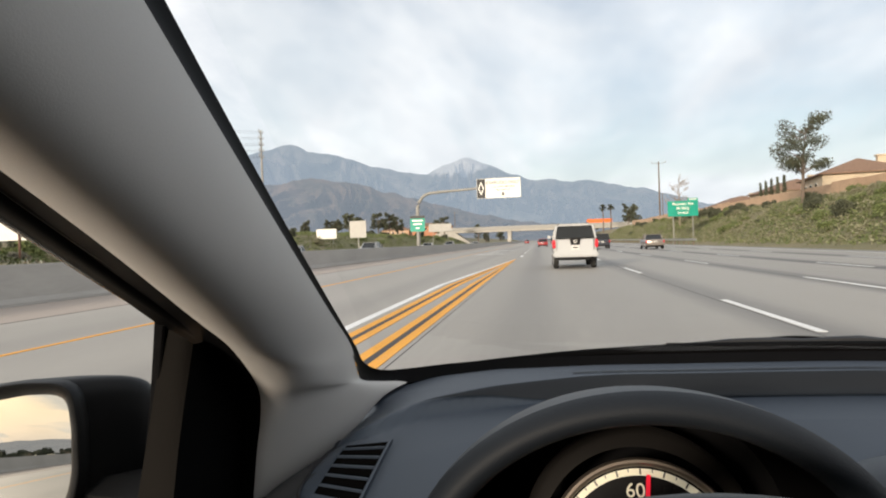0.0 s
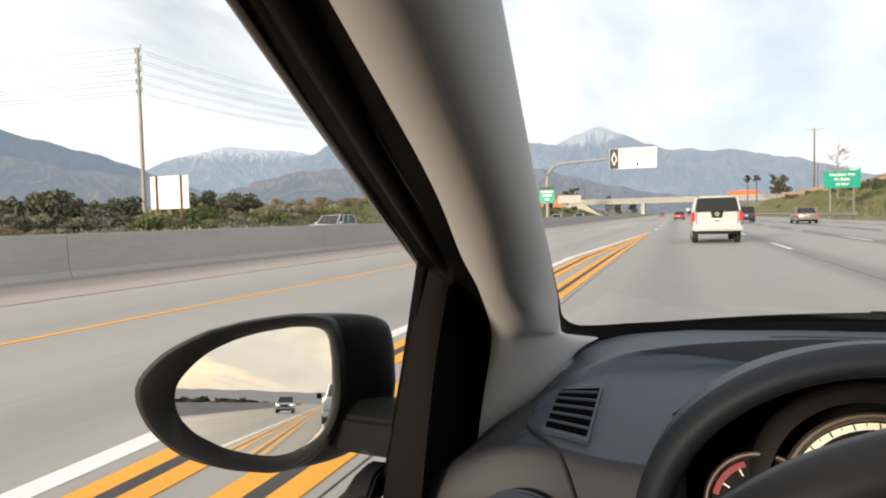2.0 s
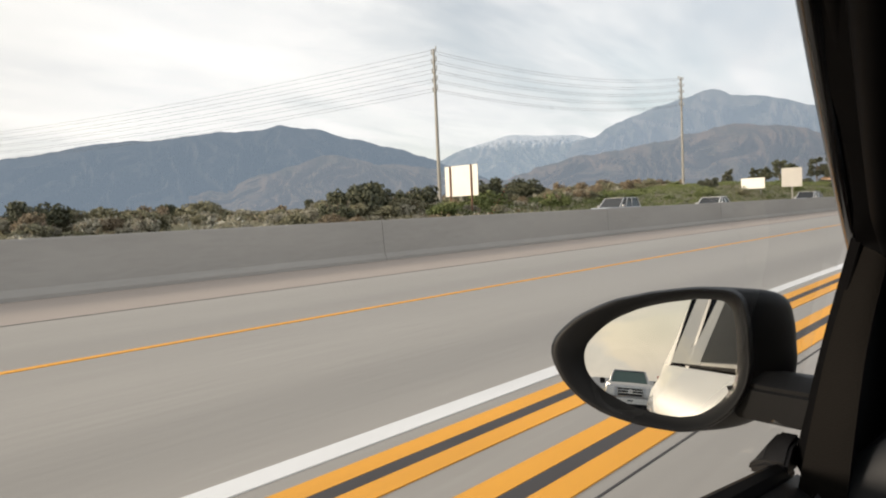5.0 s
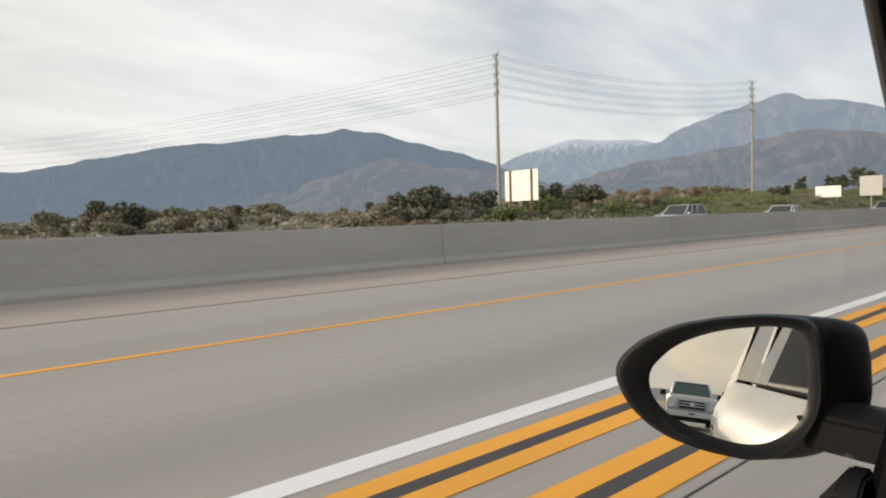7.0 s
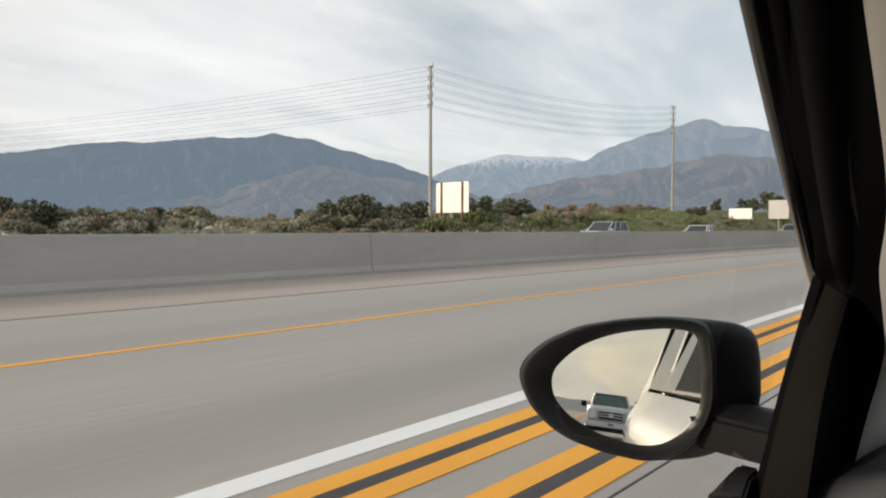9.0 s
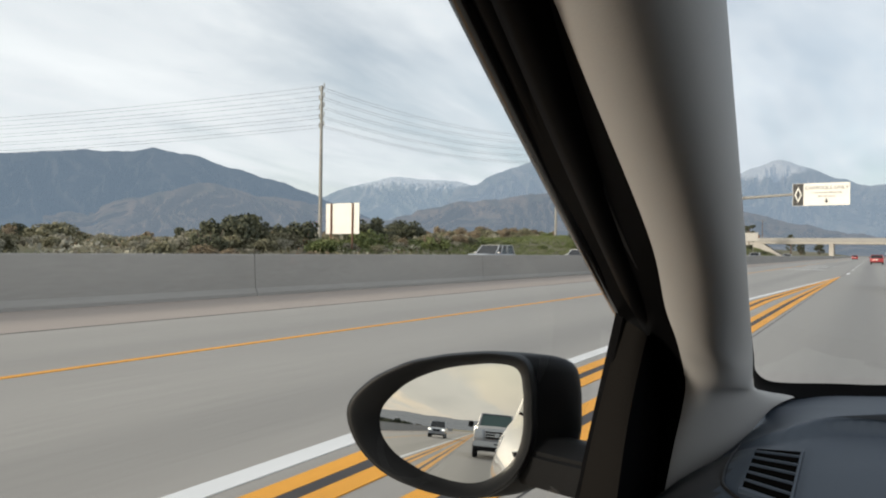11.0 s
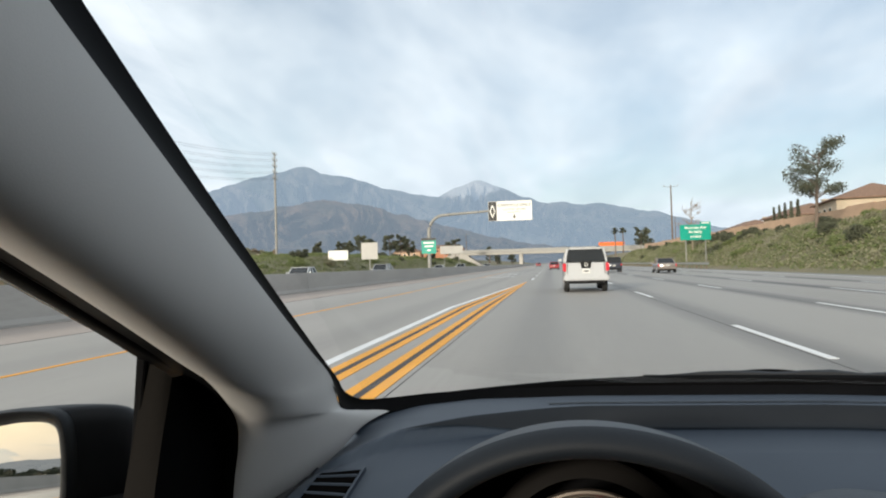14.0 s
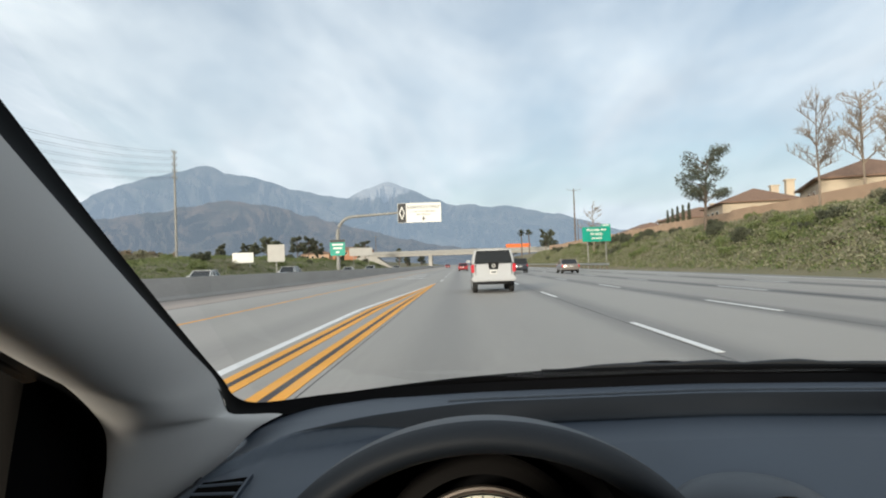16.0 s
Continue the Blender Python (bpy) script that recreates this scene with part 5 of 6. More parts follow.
for s in (0, 1):
    fx = (lambda p: Vector(p)) if s == 0 else (lambda p: Vector((2.1 - p[0], p[1], p[2])))
    side = part("body_side", Geo().grid(110, 18, lambda u, v: fx(flank(lerp(-2.1, 2.2, u), v))), M["carwhite"], car, "white painted car flank")
    if s:
        part("door_gap_line", Geo().tube([fx(flank(-.55, v) + Vector((-.002, 0, 0))) for v in (.15, .3, .5, .7, .85, .97)], .004, 6), M["void"], side)
    if s:
        part("door_handle", Geo().tube([fx(flank(y, .80) + Vector((-.018 if -.42 < y < -.26 else -.002, 0, 0))) for y in (-.46, -.42, -.34, -.26, -.22)], .012, 8), M["carwhite"], side, "white door handle")
    # roof edge, slim door pillar, rear quarter
    part("roof_rail", Geo().tube([fx((.475 + .012 * (abs(y + .7) / 1.1) ** 3, y, 1.535 - .03 * (abs(y + .7) / 1.1) ** 3)) for y in [.26 - .085 * i for i in range(25)]], .026, 8), M["carwhite"], car)
    b0 = belt(-.62)
    part("door_pillar", Geo().loft([[fx((b0.x - .008, -.60, b0.z - .02)), fx((b0.x - .008, -.70, b0.z - .02)), fx((b0.x + .02, -.70, b0.z - .02)), fx((b0.x + .02, -.60, b0.z - .02))], [fx((.480, -.64, 1.52)), fx((.480, -.71, 1.52)), fx((.51, -.71, 1.52)), fx((.51, -.64, 1.52))]]), M["gloss"], car, "slim black door pillar", smooth=False)
    b1 = belt(-1.5)
    part("rear_pillar", Geo().loft([[fx((b1.x - .01, -1.42, b1.z - .02)), fx((.37, -2.02, b1.z - .04)), fx((.42, -1.98, b1.z - .04)), fx((b1.x + .03, -1.42, b1.z - .02))], [fx((.475, -1.40, 1.53)), fx((.50, -1.78, 1.50)), fx((.54, -1.76, 1.50)), fx((.51, -1.40, 1.53))]]), M["gloss"], car, "gloss black rear pillar", bevel=.01)
    ya, yb = -.71, -1.42
    part("rear_side_window", Geo().add([fx((belt(ya).x - .004, ya, belt(ya).z)), fx((belt(yb).x - .004, yb, belt(yb).z)), fx((.487, yb, 1.52)), fx((.487, ya, 1.52))], [(0, 1, 2, 3)]), M["rearglass"], car, "tinted rear side window", smooth=False)
    part("head_lamp", Geo().loft([[fx((.34 + .02 * k, 1.86 + .10 * k, .62)), fx((.52, 2.19 - .02 * k, .60)), fx((.52, 2.16 - .02 * k, .74)), fx((.34 + .02 * k, 1.82 + .10 * k, .80))] for k in (0, .6)]), M["head"], car, "clear head lamp", bevel=.02)
    part("tail_lamp", Geo().loft([[fx((.345 - .006 * k, -1.94, .84)), fx((.47, -2.105 - .006 * k, .84)), fx((.47, -2.09 - .006 * k, 1.08)), fx((.355 - .006 * k, -1.92, 1.10))] for k in (0, 1)]), M["tail"], car, "red tail lamp", smooth=False)
    for yw in (-1.35, 1.42):
        wheel_at(car, .265 if s == 0 else 1.835, yw, .30, .19, -1 if s == 0 else 1)

part("roof_panel", Geo().grid(24, 24, lambda u, v: (lambda y: (lerp(.465, 1.635, u), y, 1.552 + .052 * math.sin(math.pi * u) ** .8 - .04 * (abs(y + .7) / 1.1) ** 3))(lerp(.27, -1.80, v))), M["carwhite"], car, "white painted roof")
part("roof_lining", Geo().grid(20, 16, lambda u, v: (lambda y: (lerp(.50, 1.60, u), y, 1.515 + .05 * math.sin(math.pi * u) - .035 * (abs(y + .7) / 1.1) ** 3))(lerp(.22, -1.75, v))), M["roofcloth"], car, "grey cloth roof lining")
# unseen wall, no part of the car, added to cut light from behind
part("rear_partition", Geo().loft([[(x0, -.74, z), (2.1 - x0, -.74, z), (2.1 - x0, -.70, z), (x0, -.70, z)] for x0, z in ((.32, .26), (.36, 1.05), (.53, 1.52))]), M["black"], car, "unseen dark wall added to block light from the rear")
part("rear_hatch", Geo().grid(20, 10, lambda u, v: (lerp(.44, 1.66, u), -2.1 - .05 * math.sin(math.pi * u), lerp(.25, 1.10, v))), M["carwhite"], car, "white rear hatch")
part("rear_glass", Geo().grid(16, 8, lambda u, v: (lerp(lerp(.42, .52, v), lerp(1.68, 1.58, v), u), lerp(-2.09, -1.78, v) - .06 * math.sin(math.pi * u), lerp(1.09, 1.51, v))), M["carglass"], car, "dark rear glass")
# out-of-view window, its tint made dark to keep light out of the cabin
part("side_window", Geo().grid(12, 8, lambda u, v: (lambda y: (lambda p: Vector((2.1 - p.x, p.y, p.z)))(belt(y).lerp(window_edge(window_z(y)) if y > -.1 else Vector((.50, y, 1.50)), v)))(lerp(.80, -.70, u))), M["farglass"], car, "unseen passenger side window, darkened to dim the cabin")
# seats out of view, added to block light that would reach the pillar trim
for cx, cy in ((1.45, -.12), (.70, -.46)):
    st = part("seat_back", Geo().loft([[(cx + w * math.cos(a), cy + dy + .06 * math.sin(a), z) for a in [k * .5236 for k in range(12)]] for z, w, dy in ((.45, .22, .05), (.65, .24, .02), (.90, .23, -.05), (1.05, .20, -.09), (1.10, .15, -.10))]), M["seatcloth"], car, "unseen black cloth seat back, added to block light")
    part("head_rest", Geo().loft([[(cx + w * math.cos(a), cy - .12 + .05 * math.sin(a), z) for a in [k * .5236 for k in range(12)]] for z, w in ((1.13, .09), (1.17, .125), (1.25, .13), (1.31, .09))]), M["seatcloth"], st)
# unseen passenger side panel, added to stop light bouncing off the white flank
part("door_panel", Geo().grid(30, 10, lambda u, v: (lambda y: (lambda p: Vector((2.1 - p.x, p.y, p.z)))(belt(y) + Vector((.012 + .09 * v ** .5, 0, -.004 - .5 * v ** 1.6))))(lerp(.86, -.75, u))), M["black"], car, "black door panel")
part("inner_liner", Geo().grid(24, 10, lambda u, v: flank(lerp(.50, 1.30, u), v) + Vector((.022, 0, -.004))), M["rubber"], car, "black liner inside the door shut")
part("floor_pan", Geo().box(.30, 1.80, -2.0, 1.9, .20, .24), M["black"], car)
part("bulkhead", Geo().box(.33, 1.77, 1.20, 1.24, .25, .95), M["black"], car)
gt = part("engine_hood", Geo().grid(30, 16, lambda u, v: (lambda y: (lerp(curve_at(SIDE, y) + .05, 2.05 - curve_at(SIDE, y), u), y, curve_at(TOP, y) + .012 + .035 * math.sin(math.pi * u) ** .7))(lerp(1.28, 2.16, v))), M["carwhite"], car, "white painted engine hood")
part("cowl_panel", Geo().grid(24, 5, lambda u, v: (lambda x: (x, lerp(max(1.16, cowl(x) - .02), 1.36, v), lerp(1.005, .955, v)))(lerp(.34, 1.76, u))), M["black"], car, "black cowl panel")
part("front_bumper", Geo().grid(40, 12, lambda u, v: (lambda a: (1.05 - .74 * math.sin(a), 1.86 + .42 * math.cos(a) ** .5 if abs(a) < 1.57 else 1.86, lerp(.20, .70, v)))(lerp(-1.55, 1.55, u))), M["carwhite"], car, "white front bumper")
part("lower_grille", Geo().box(.72, 1.38, 2.24, 2.30, .28, .42), M["black"], car, "black lower grille", bevel=.02)
part("pillar_trim", Geo().grid(24, 10, lambda u, v: (lambda p: Vector((2.1 - p.x, p.y, p.z)))(trim_at(lerp(0, .97, u), v))), M["trim"], car, "grey moulded pillar trim")

# ---- signs, poles, bridge ----
gantry = thing("overhead_sign", "carpool lane sign on a curved steel arm over the barrier", "road sign", at=(BAR_X - .22, 75, .2))
g = Geo()
arc = [(0, 0, z) for z in (.9, 2, 3.5, 4.9)] + [(1.75 - 1.75 * math.cos(a), 0, 4.9 + 1.95 * math.sin(a)) for a in [i * .15 for i in range(1, 11)]] + [(1.8 + .6 * i, 0, 6.87 + .03 * i) for i in range(1, 17)]
g.tube(arc, [.21] * 4 + [.20 - .004 * i for i in range(len(arc) - 4)], 14)
part("arm", g, M["postgrey"], gantry, "grey tubular steel arm")
g = Geo()
for z in (6.3, 6.9):
    g.ring((0, 0, 0), (0, 0, 1), (0, 1, 0), .21, .30, .06, 20) if z < 6.5 else g.ring((2.4, 0, 6.90), (1, 0, 0), (0, 0, 1), .17, .24, .06, 20)
part("flange", g, M["postgrey"], gantry)
sx0, sx1, sz0, sz1 = 6.9, 11.8, 5.95, 8.15
sign = part("sign_panel", Geo().box(sx0, sx1, -.24, -.20, sz0, sz1), M["signwhite"], gantry, "white carpool sign panel", bevel=.01)
part("diamond_panel", Geo().box(sx0 + .03, sx0 + .95, -.25, -.24, sz0 + .03, sz1 - .03), M["signblack"], sign, "black panel", smooth=False)
dc = (sx0 + .49, (sz0 + sz1) / 2)
g = Geo()
for (a0, b0), (a1, b1) in zip(((0, .78), (.33, 0), (0, -.78), (-.33, 0)), ((.33, 0), (0, -.78), (-.33, 0), (0, .78))):
    k = .66
    g.add([(dc[0] + x * q, -.256, dc[1] + z * q) for q in (1, k) for x, z in ((a0, b0), (a1, b1))], [(0, 1, 3, 2)])
part("diamond", g, M["signwhite"], sign, "white diamond outline", smooth=False)
FACE = Matrix.Rotation(radians(90), 4, "X")
for words, size, z in (("CARPOOLS ONLY", .46, 7.66), ("2 OR MORE PERSONS", .27, 7.18), ("PER VEHICLE", .27, 6.84)):
    text_part("lettering", words, size, Matrix.Translation(((sx0 + .95 + sx1) / 2, -.246, z)) @ FACE, M["signblack"], sign, .004)
g = Geo().prism([(-.07, .24), (.07, .24), (.07, .02), (.2, .02), (0, -.24), (-.2, .02), (-.07, .02)], lambda a, b: ((sx0 + .95 + sx1) / 2 + a, -.250, 6.38 + b), lambda a, b: ((sx0 + .95 + sx1) / 2 + a, -.242, 6.38 + b))
part("arrow", g, M["signblack"], sign, smooth=False)
for i in range(4):
    part("bracket", Geo().box(sx0 + .5 + i * 1.1, sx0 + .58 + i * 1.1, -.20, -.12, sz0 - .05, sz1 + .05), M["postgrey"], gantry, smooth=False)
gs = part("exit_panel", Geo().box(-.85, .85, -.30, -.26, 2.5, 4.3), M["signgreen"], gantry, "small green panel on the post", bevel=.01)
part("panel_head", Geo().box(-.85, .85, -.31, -.30, 4.0, 4.3), M["signblack"], gs, smooth=False)
for z, w in ((3.75, .62), (3.35, .5), (2.9, .2)):
    part("word_bar", Geo().box(-w, w, -.312, -.30, z - .09, z + .09), M["signwhite"], gs, smooth=False)


def post_sign(name, label, x, y, z0, z1, w, panel, posts=2, turn=0.0, bars=(), mt="postgrey"):
    s = thing(name, label, "road sign", at=(x, y, ground_z(x, y) if x < -30 or x > 21 else 0), turn=turn)
    zb = 0.0
    pan = part("sign_panel", Geo().box(-w / 2, w / 2, -.03, .03, z0, z1), panel, s, bevel=.01)
    for i in range(posts):
        px_ = 0 if posts == 1 else lerp(-w * .32, w * .32, i / (posts - 1))
        part("post", Geo().box(px_ - .07, px_ + .07, .03, .16, zb - .3, z1), M[mt], s, bevel=.01)
    for bz, bw, bh in bars:
        part("word_bar", Geo().box(-bw / 2, bw / 2, -.045, -.03, bz - bh / 2, bz + bh / 2), M["signwhite"], pan, smooth=False)
    return s


exit_sign = post_sign("exit_sign", "green exit sign with white lettering beside the bank", 22.2, 104, 4.2, 6.5, 4.4, M["signgreen"], 2, 0)
pan = [c for c in exit_sign.children if c.name.startswith("sign_panel")][0]
part("exit_tab", Geo().box(.7, 2.2, -.03, .03, 6.5, 6.9), M["signgreen"], exit_sign, "exit tab", bevel=.01)
for words, z, size in (("Mountain Ave", 6.05, .54), ("Mt Baldy", 5.4, .54), ("3/4 MILE", 4.7, .44)):
    text_part("lettering", words, size, Matrix.Translation((0, -.04, z)) @ FACE, M["signwhite"], pan, .004, bold=.012)
part("word_bar", Geo().box(.9, 2.0, -.045, -.03, 6.62, 6.79), M["signwhite"], exit_sign, smooth=False)
post_sign("blank_sign", "blank white sign board on two posts in the scrub", -40, 46, 1.45, 4.25, 4.0, M["signwhite"], 2, 180, mt="rustpost")
post_sign("blank_sign", "white rectangular sign on two posts beyond the barrier", -38.0, 118, .5, 2.3, 3.8, M["signwhite"], 2, 0)
post_sign("sign_back", "bare metal back of a tall sign on one post", -27.0, 100, 2.6, 5.2, 2.6, M["signback"], 1, 0)
post_sign("overhead_board", "long pale sign board beyond the barrier", -29, 200, 4.9, 7.3, 7.0, M["signback"], 2, 0)

# overpass ahead
br = thing("overpass", "concrete freeway overpass ahead", "bridge", at=(0, 330, 0))
part("deck", Geo().box(-48, 46, -5, 5, 6.1, 7.6), M["bridge"], br, bevel=.1)
part("parapet", Geo().box(-48, 46, -5.3, -5.0, 7.0, 8.7), M["concrete"], br, smooth=False)
for x in (-13.5, 21.5):
    part("pier", Geo().box(x - .9, x + .9, -4.5, 4.5, -.5, 6.2), M["bridge"], br, bevel=.15)
for s in (-1, 1):
    part("abutment", Geo().loft([[(s * 30, -6, -.5), (s * 50, -6, -.5), (s * 50, 6, -.5), (s * 30, 6, -.5)], [(s * 40, -5, 6.2), (s * 50, -5, 6.2), (s * 50, 5, 6.2), (s * 40, 5, 6.2)]]), M["bridge"], br, smooth=False)
part("orange_truck", Geo().box(24, 36, -2, 1, 7.7, 10.6), mat("orange_truck_paint", (0.75, 0.16, 0.03), 0.4, var=0.1), br, "orange truck trailer on the deck", bevel=.2)

# guard rail on the outer side
gr = thing("guard_rail", "galvanised steel guard rail along the outer shoulder", "guard rail", at=(EDGE_X + .9, 0, 0))
part("rail_beam", Geo().loft([[(x, y, z) for x, z in ((0, .50), (-.05, .54), (-.02, .60), (0, .64), (-.02, .68), (-.05, .74), (0, .78), (.03, .78), (.03, .50))] for y in (88, 320)]), M["steel"], gr, smooth=False)
post_me = None
for i in range(30, 107):
    if post_me is None:
        ob = part("rail_post", Geo().box(.03, .18, -.08, .08, -.4, .74), M["woodpole"], gr, smooth=False)
        post_me = ob.data
    else:
        ob = new("rail_post", post_me)
        ob.parent = gr
    ob.location = (0, i * 3.0, 0)


def power_pole(x, y, h, label, arms=3, group="power poles", turn=0):
    p = thing("power_pole", label, "power pole", group, at=(x, y, ground_z(x, y)), turn=turn)
    part("pole", Geo().tube([(0, 0, -.5), (0, 0, h * .5), (0, 0, h)], [.26, .21, .15], 10), M["postgrey"] if arms > 2 else M["woodpole"], p)
    for k in range(arms):
        w, z = (.95, h - .6 - k * 1.15) if arms > 3 else (1.9, h - .6 - k * 2.2)
        arm = part("crossarm", Geo().tube([(-w, 0, z + .25), (0, 0, z), (w, 0, z + .25)], .06, 6), M["postgrey"], p)
        for xx in (-w, w):
            part("insulator", Geo().tube([(xx, 0, z + .3), (xx, 0, z + .75)], [.09, .06], 8), M["signback"], arm)
    return p


POLES = ((-56, 60, 19.0, 60), (-50, 118, 19.5, 0), (-175, 22, 19.0, 60))
for x, y, h, turn in POLES:
    power_pole(x, y, h, "tall steel power pole with five pairs of short arms", 5, turn=turn + 90)
power_pole(34, 190, 17, "wooden power pole behind the bank", 1)
power_pole(60, 330, 17, "wooden power pole behind the bank", 1)
power_pole(-52, 420, 17, "wooden power pole far ahead", 1)
for k in range(10):
    drop, s_ = .35 + (k // 2) * 1.15, .95 * (-1) ** k
    tops = [Vector((x - s_ * .5, y + s_ * .86, ground_z(x, y) + h - drop)) for x, y, h, _ in POLES]
    g = Geo()
    for p, q in ((tops[0], tops[1]), (tops[0], tops[2])):
        g.tube([p.lerp(q, i / 16) - Vector((0, 0, 4 * 1.6 * (i / 16) * (1 - i / 16))) for i in range(17)], .016, 4)
    tagged(part("power_line", g, M["wire"]), "thin overhead power line", "power line", "power lines")

# silos far out in the plain
for k, dx in enumerate((0, 9, 18, 27)):
    s = tagged(part("silo", Geo().tube([(0, 0, -1), (0, 0, 15 - (k == 3) * 4), (0, 0, 16.5 - (k == 3) * 4)], [4, 4, 1], 16), M["signback"]), "pale concrete silo on the plain", "silo", "silos")
    s.location = (-300 + dx * .9, 600 + dx * .5, 0)

# ---- houses on the bank ----


def house(x, y, w, d, h, label, wall, turn=0.0, chimneys=1, rise=2.2):
    z = ground_z(x, y)
    o = thing("house", label, "house", "houses on the bank", at=(x, y, z), turn=turn)
    wl = part("wall", Geo().box(-w / 2, w / 2, -d / 2, d / 2, -1.5, h), wall, o, smooth=False)
    e = .6
    g = Geo().loft([[(-w / 2 - e, -d / 2 - e, h), (w / 2 + e, -d / 2 - e, h), (w / 2 + e, d / 2 + e, h), (-w / 2 - e, d / 2 + e, h)], [(-w / 2 - e, -d / 2 - e, h + .18), (w / 2 + e, -d / 2 - e, h + .18), (w / 2 + e, d / 2 + e, h + .18), (-w / 2 - e, d / 2 + e, h + .18)], [(-w / 2 + d * .35, -.15, h + rise), (w / 2 - d * .35, -.15, h + rise), (w / 2 - d * .35, .15, h + rise), (-w / 2 + d * .35, .15, h + rise)]])
    part("roof", g, M["rooftile"], o, "brown tiled roof", smooth=False)
    for i in range(chimneys):
        cx = lerp(-w * .28, w * .25, i / max(1, chimneys - 1)) if chimneys > 1 else w * .2
        ch = part("chimney", Geo().box(cx - .55, cx + .55, -d / 2 - .2, -d / 2 + .9, 0, h + rise + .8), wall, o, bevel=.04)
        part("chimney_cap", Geo().box(cx - .7, cx + .7, -d / 2 - .35, -d / 2 + 1.05, h + rise + .8, h + rise + 1.0), wall, ch, smooth=False)
    for i in range(max(2, int(w / 4))):
        wx = lerp(-w * .36, w * .36, (i + .5) / max(2, int(w / 4)))
        for side, yy in ((-1, -d / 2), (1, d / 2)):
            win = part("window", Geo().box(wx - .7, wx + .7, yy - .05, yy + .05, h - 2.0, h - .8), M["signwhite"], o, "white framed window", bevel=.02)
            part("pane", Geo().box(wx - .6, wx + .6, yy - .06, yy + .06, h - 1.9, h - .9), M["carglass"], win, smooth=False)
    return o


house(45, 74, 15, 10, 3.6, "tan stucco house with brown tiled roof and chimneys", M["stucco2"], 70, 2)
house(44, 100, 14, 10, 3.4, "tan stucco house with brown tiled roof and chimneys", M["stucco2"], 80, 2)
house(46, 128, 13, 10, 3.2, "cream stucco house with brown tiled roof", M["stucco2"], 90, 1)
house(50, 175, 16, 10, 3.2, "cream stucco house with brown tiled roof", M["stucco2"], 90, 1)
house(58, 240, 18, 11, 3.4, "tan stucco house with brown tiled roof", M["stucco"], 80, 1)
house(-60, 380, 22, 12, 7, "brick-red building beside the overpass", mat("terracotta_stucco", (0.42, 0.19, 0.11), 0.9, var=0.1, scale=.4), 0, 0)
house(-82, 385, 16, 12, 5.5, "brick-red building beside the overpass", M["stucco"], 0, 0)
gw = thing("garden_wall", "tan stucco garden wall along the top of the bank", "wall", kind="structure")
for i in range(30):
    y0 = 30 + i * 7.0
    x0, x1 = 34.5 + 1.2 * math.sin(y0 * .02), 34.5 + 1.2 * math.sin((y0 + 7) * .02)
    z0 = min(ground_z(x0, y0), ground_z(x1, y0 + 7))
    part("wall_panel", Geo().loft([[(x0, y0, z0 - 1), (x0 + .25, y0, z0 - 1), (x0 + .25, y0, z0 + 2.0), (x0, y0, z0 + 2.0)], [(x1, y0 + 6.97, z0 - 1), (x1 + .25, y0 + 6.97, z0 - 1), (x1 + .25, y0 + 6.97, z0 + 2.0), (x1, y0 + 6.97, z0 + 2.0)]]), M["stucco"], gw, smooth=False)

# ---- plants ----
rng = random.Random(7)


def leaves(g, c, rad, n, size, flat=0.0, r=rng):
    """Small leaf clumps, each a bent pair of faces, scattered through a rough ball."""
    for _ in range(n):
        while True:
            p = Vector((r.uniform(-1, 1), r.uniform(-1, 1), r.uniform(-1, 1)))
            if 0.25 < p.length < 1:
                break
        p = Vector((c[0] + p.x * rad[0], c[1] + p.y * rad[1], c[2] + p.z * rad[2]))
        a = Vector((r.gauss(0, 1), r.gauss(0, 1), r.gauss(0, 1))).normalized()
        b = a.cross(Vector((r.gauss(0, 1), r.gauss(0, 1), r.gauss(0, 1)))).normalized()
        s = size * r.uniform(.5, 1.3)
        n_ = a.cross(b) * s * .25
        k = len(g.v)
        g.v += [tuple(q) for q in (p - a * s, p + b * s * .5 + n_, p + a * s, p - b * s * .5 + n_)]
        g.f += [(k, k + 1, k + 2), (k, k + 2, k + 3)]


def bush(label, w, h, leaf, n=420, size=.16, seed=1):
    r = random.Random(seed)
    o = thing("bush", label, "bush", "scrub bushes")
    g = Geo()
    for k in range(7):
        a = r.uniform(0, 6.28)
        g.tube([(0, 0, -.1), (w * .2 * math.cos(a), w * .2 * math.sin(a), h * .4), (w * .36 * math.cos(a), w * .36 * math.sin(a), h * r.uniform(.6, .85))], [.05, .035, .015], 5)
    part("stems", g, M["bark"], o)
    g = Geo()
    for k in range(20):
        a, q = r.uniform(0, 6.28), .38 * math.sqrt(r.random())
        leaves(g, (w * q * math.cos(a), w * q * math.sin(a), h * r.uniform(.12, .78) * (1 - .9 * q)), (w * .17, w * .17, h * .2), n // 20, size, r=r)
    part("crown", g, leaf, o)
    return o


protos = [bush("dark green rounded shrub among the scrub", 2.8, 2.2, M["leafdark"], 2600, .13, 1), bush("olive green shrub among the scrub", 2.2, 1.6, M["leafolive"], 1600, .11, 2), bush("grey sage shrub among the scrub", 2.0, 1.2, M["leafgrey"], 1500, .09, 3), bush("rust-brown dry shrub among the scrub", 2.0, 1.7, M["leafrust"], 1300, .10, 4), bush("grey-green sage shrub among the scrub", 1.6, 1.0, M["leafgrey"], 1100, .09, 5), bush("green shrub on the bank", 2.4, 1.5, M["leafgreen"], 1700, .10, 6)]
used = [False] * len(protos)
placed = []
thicket = {}


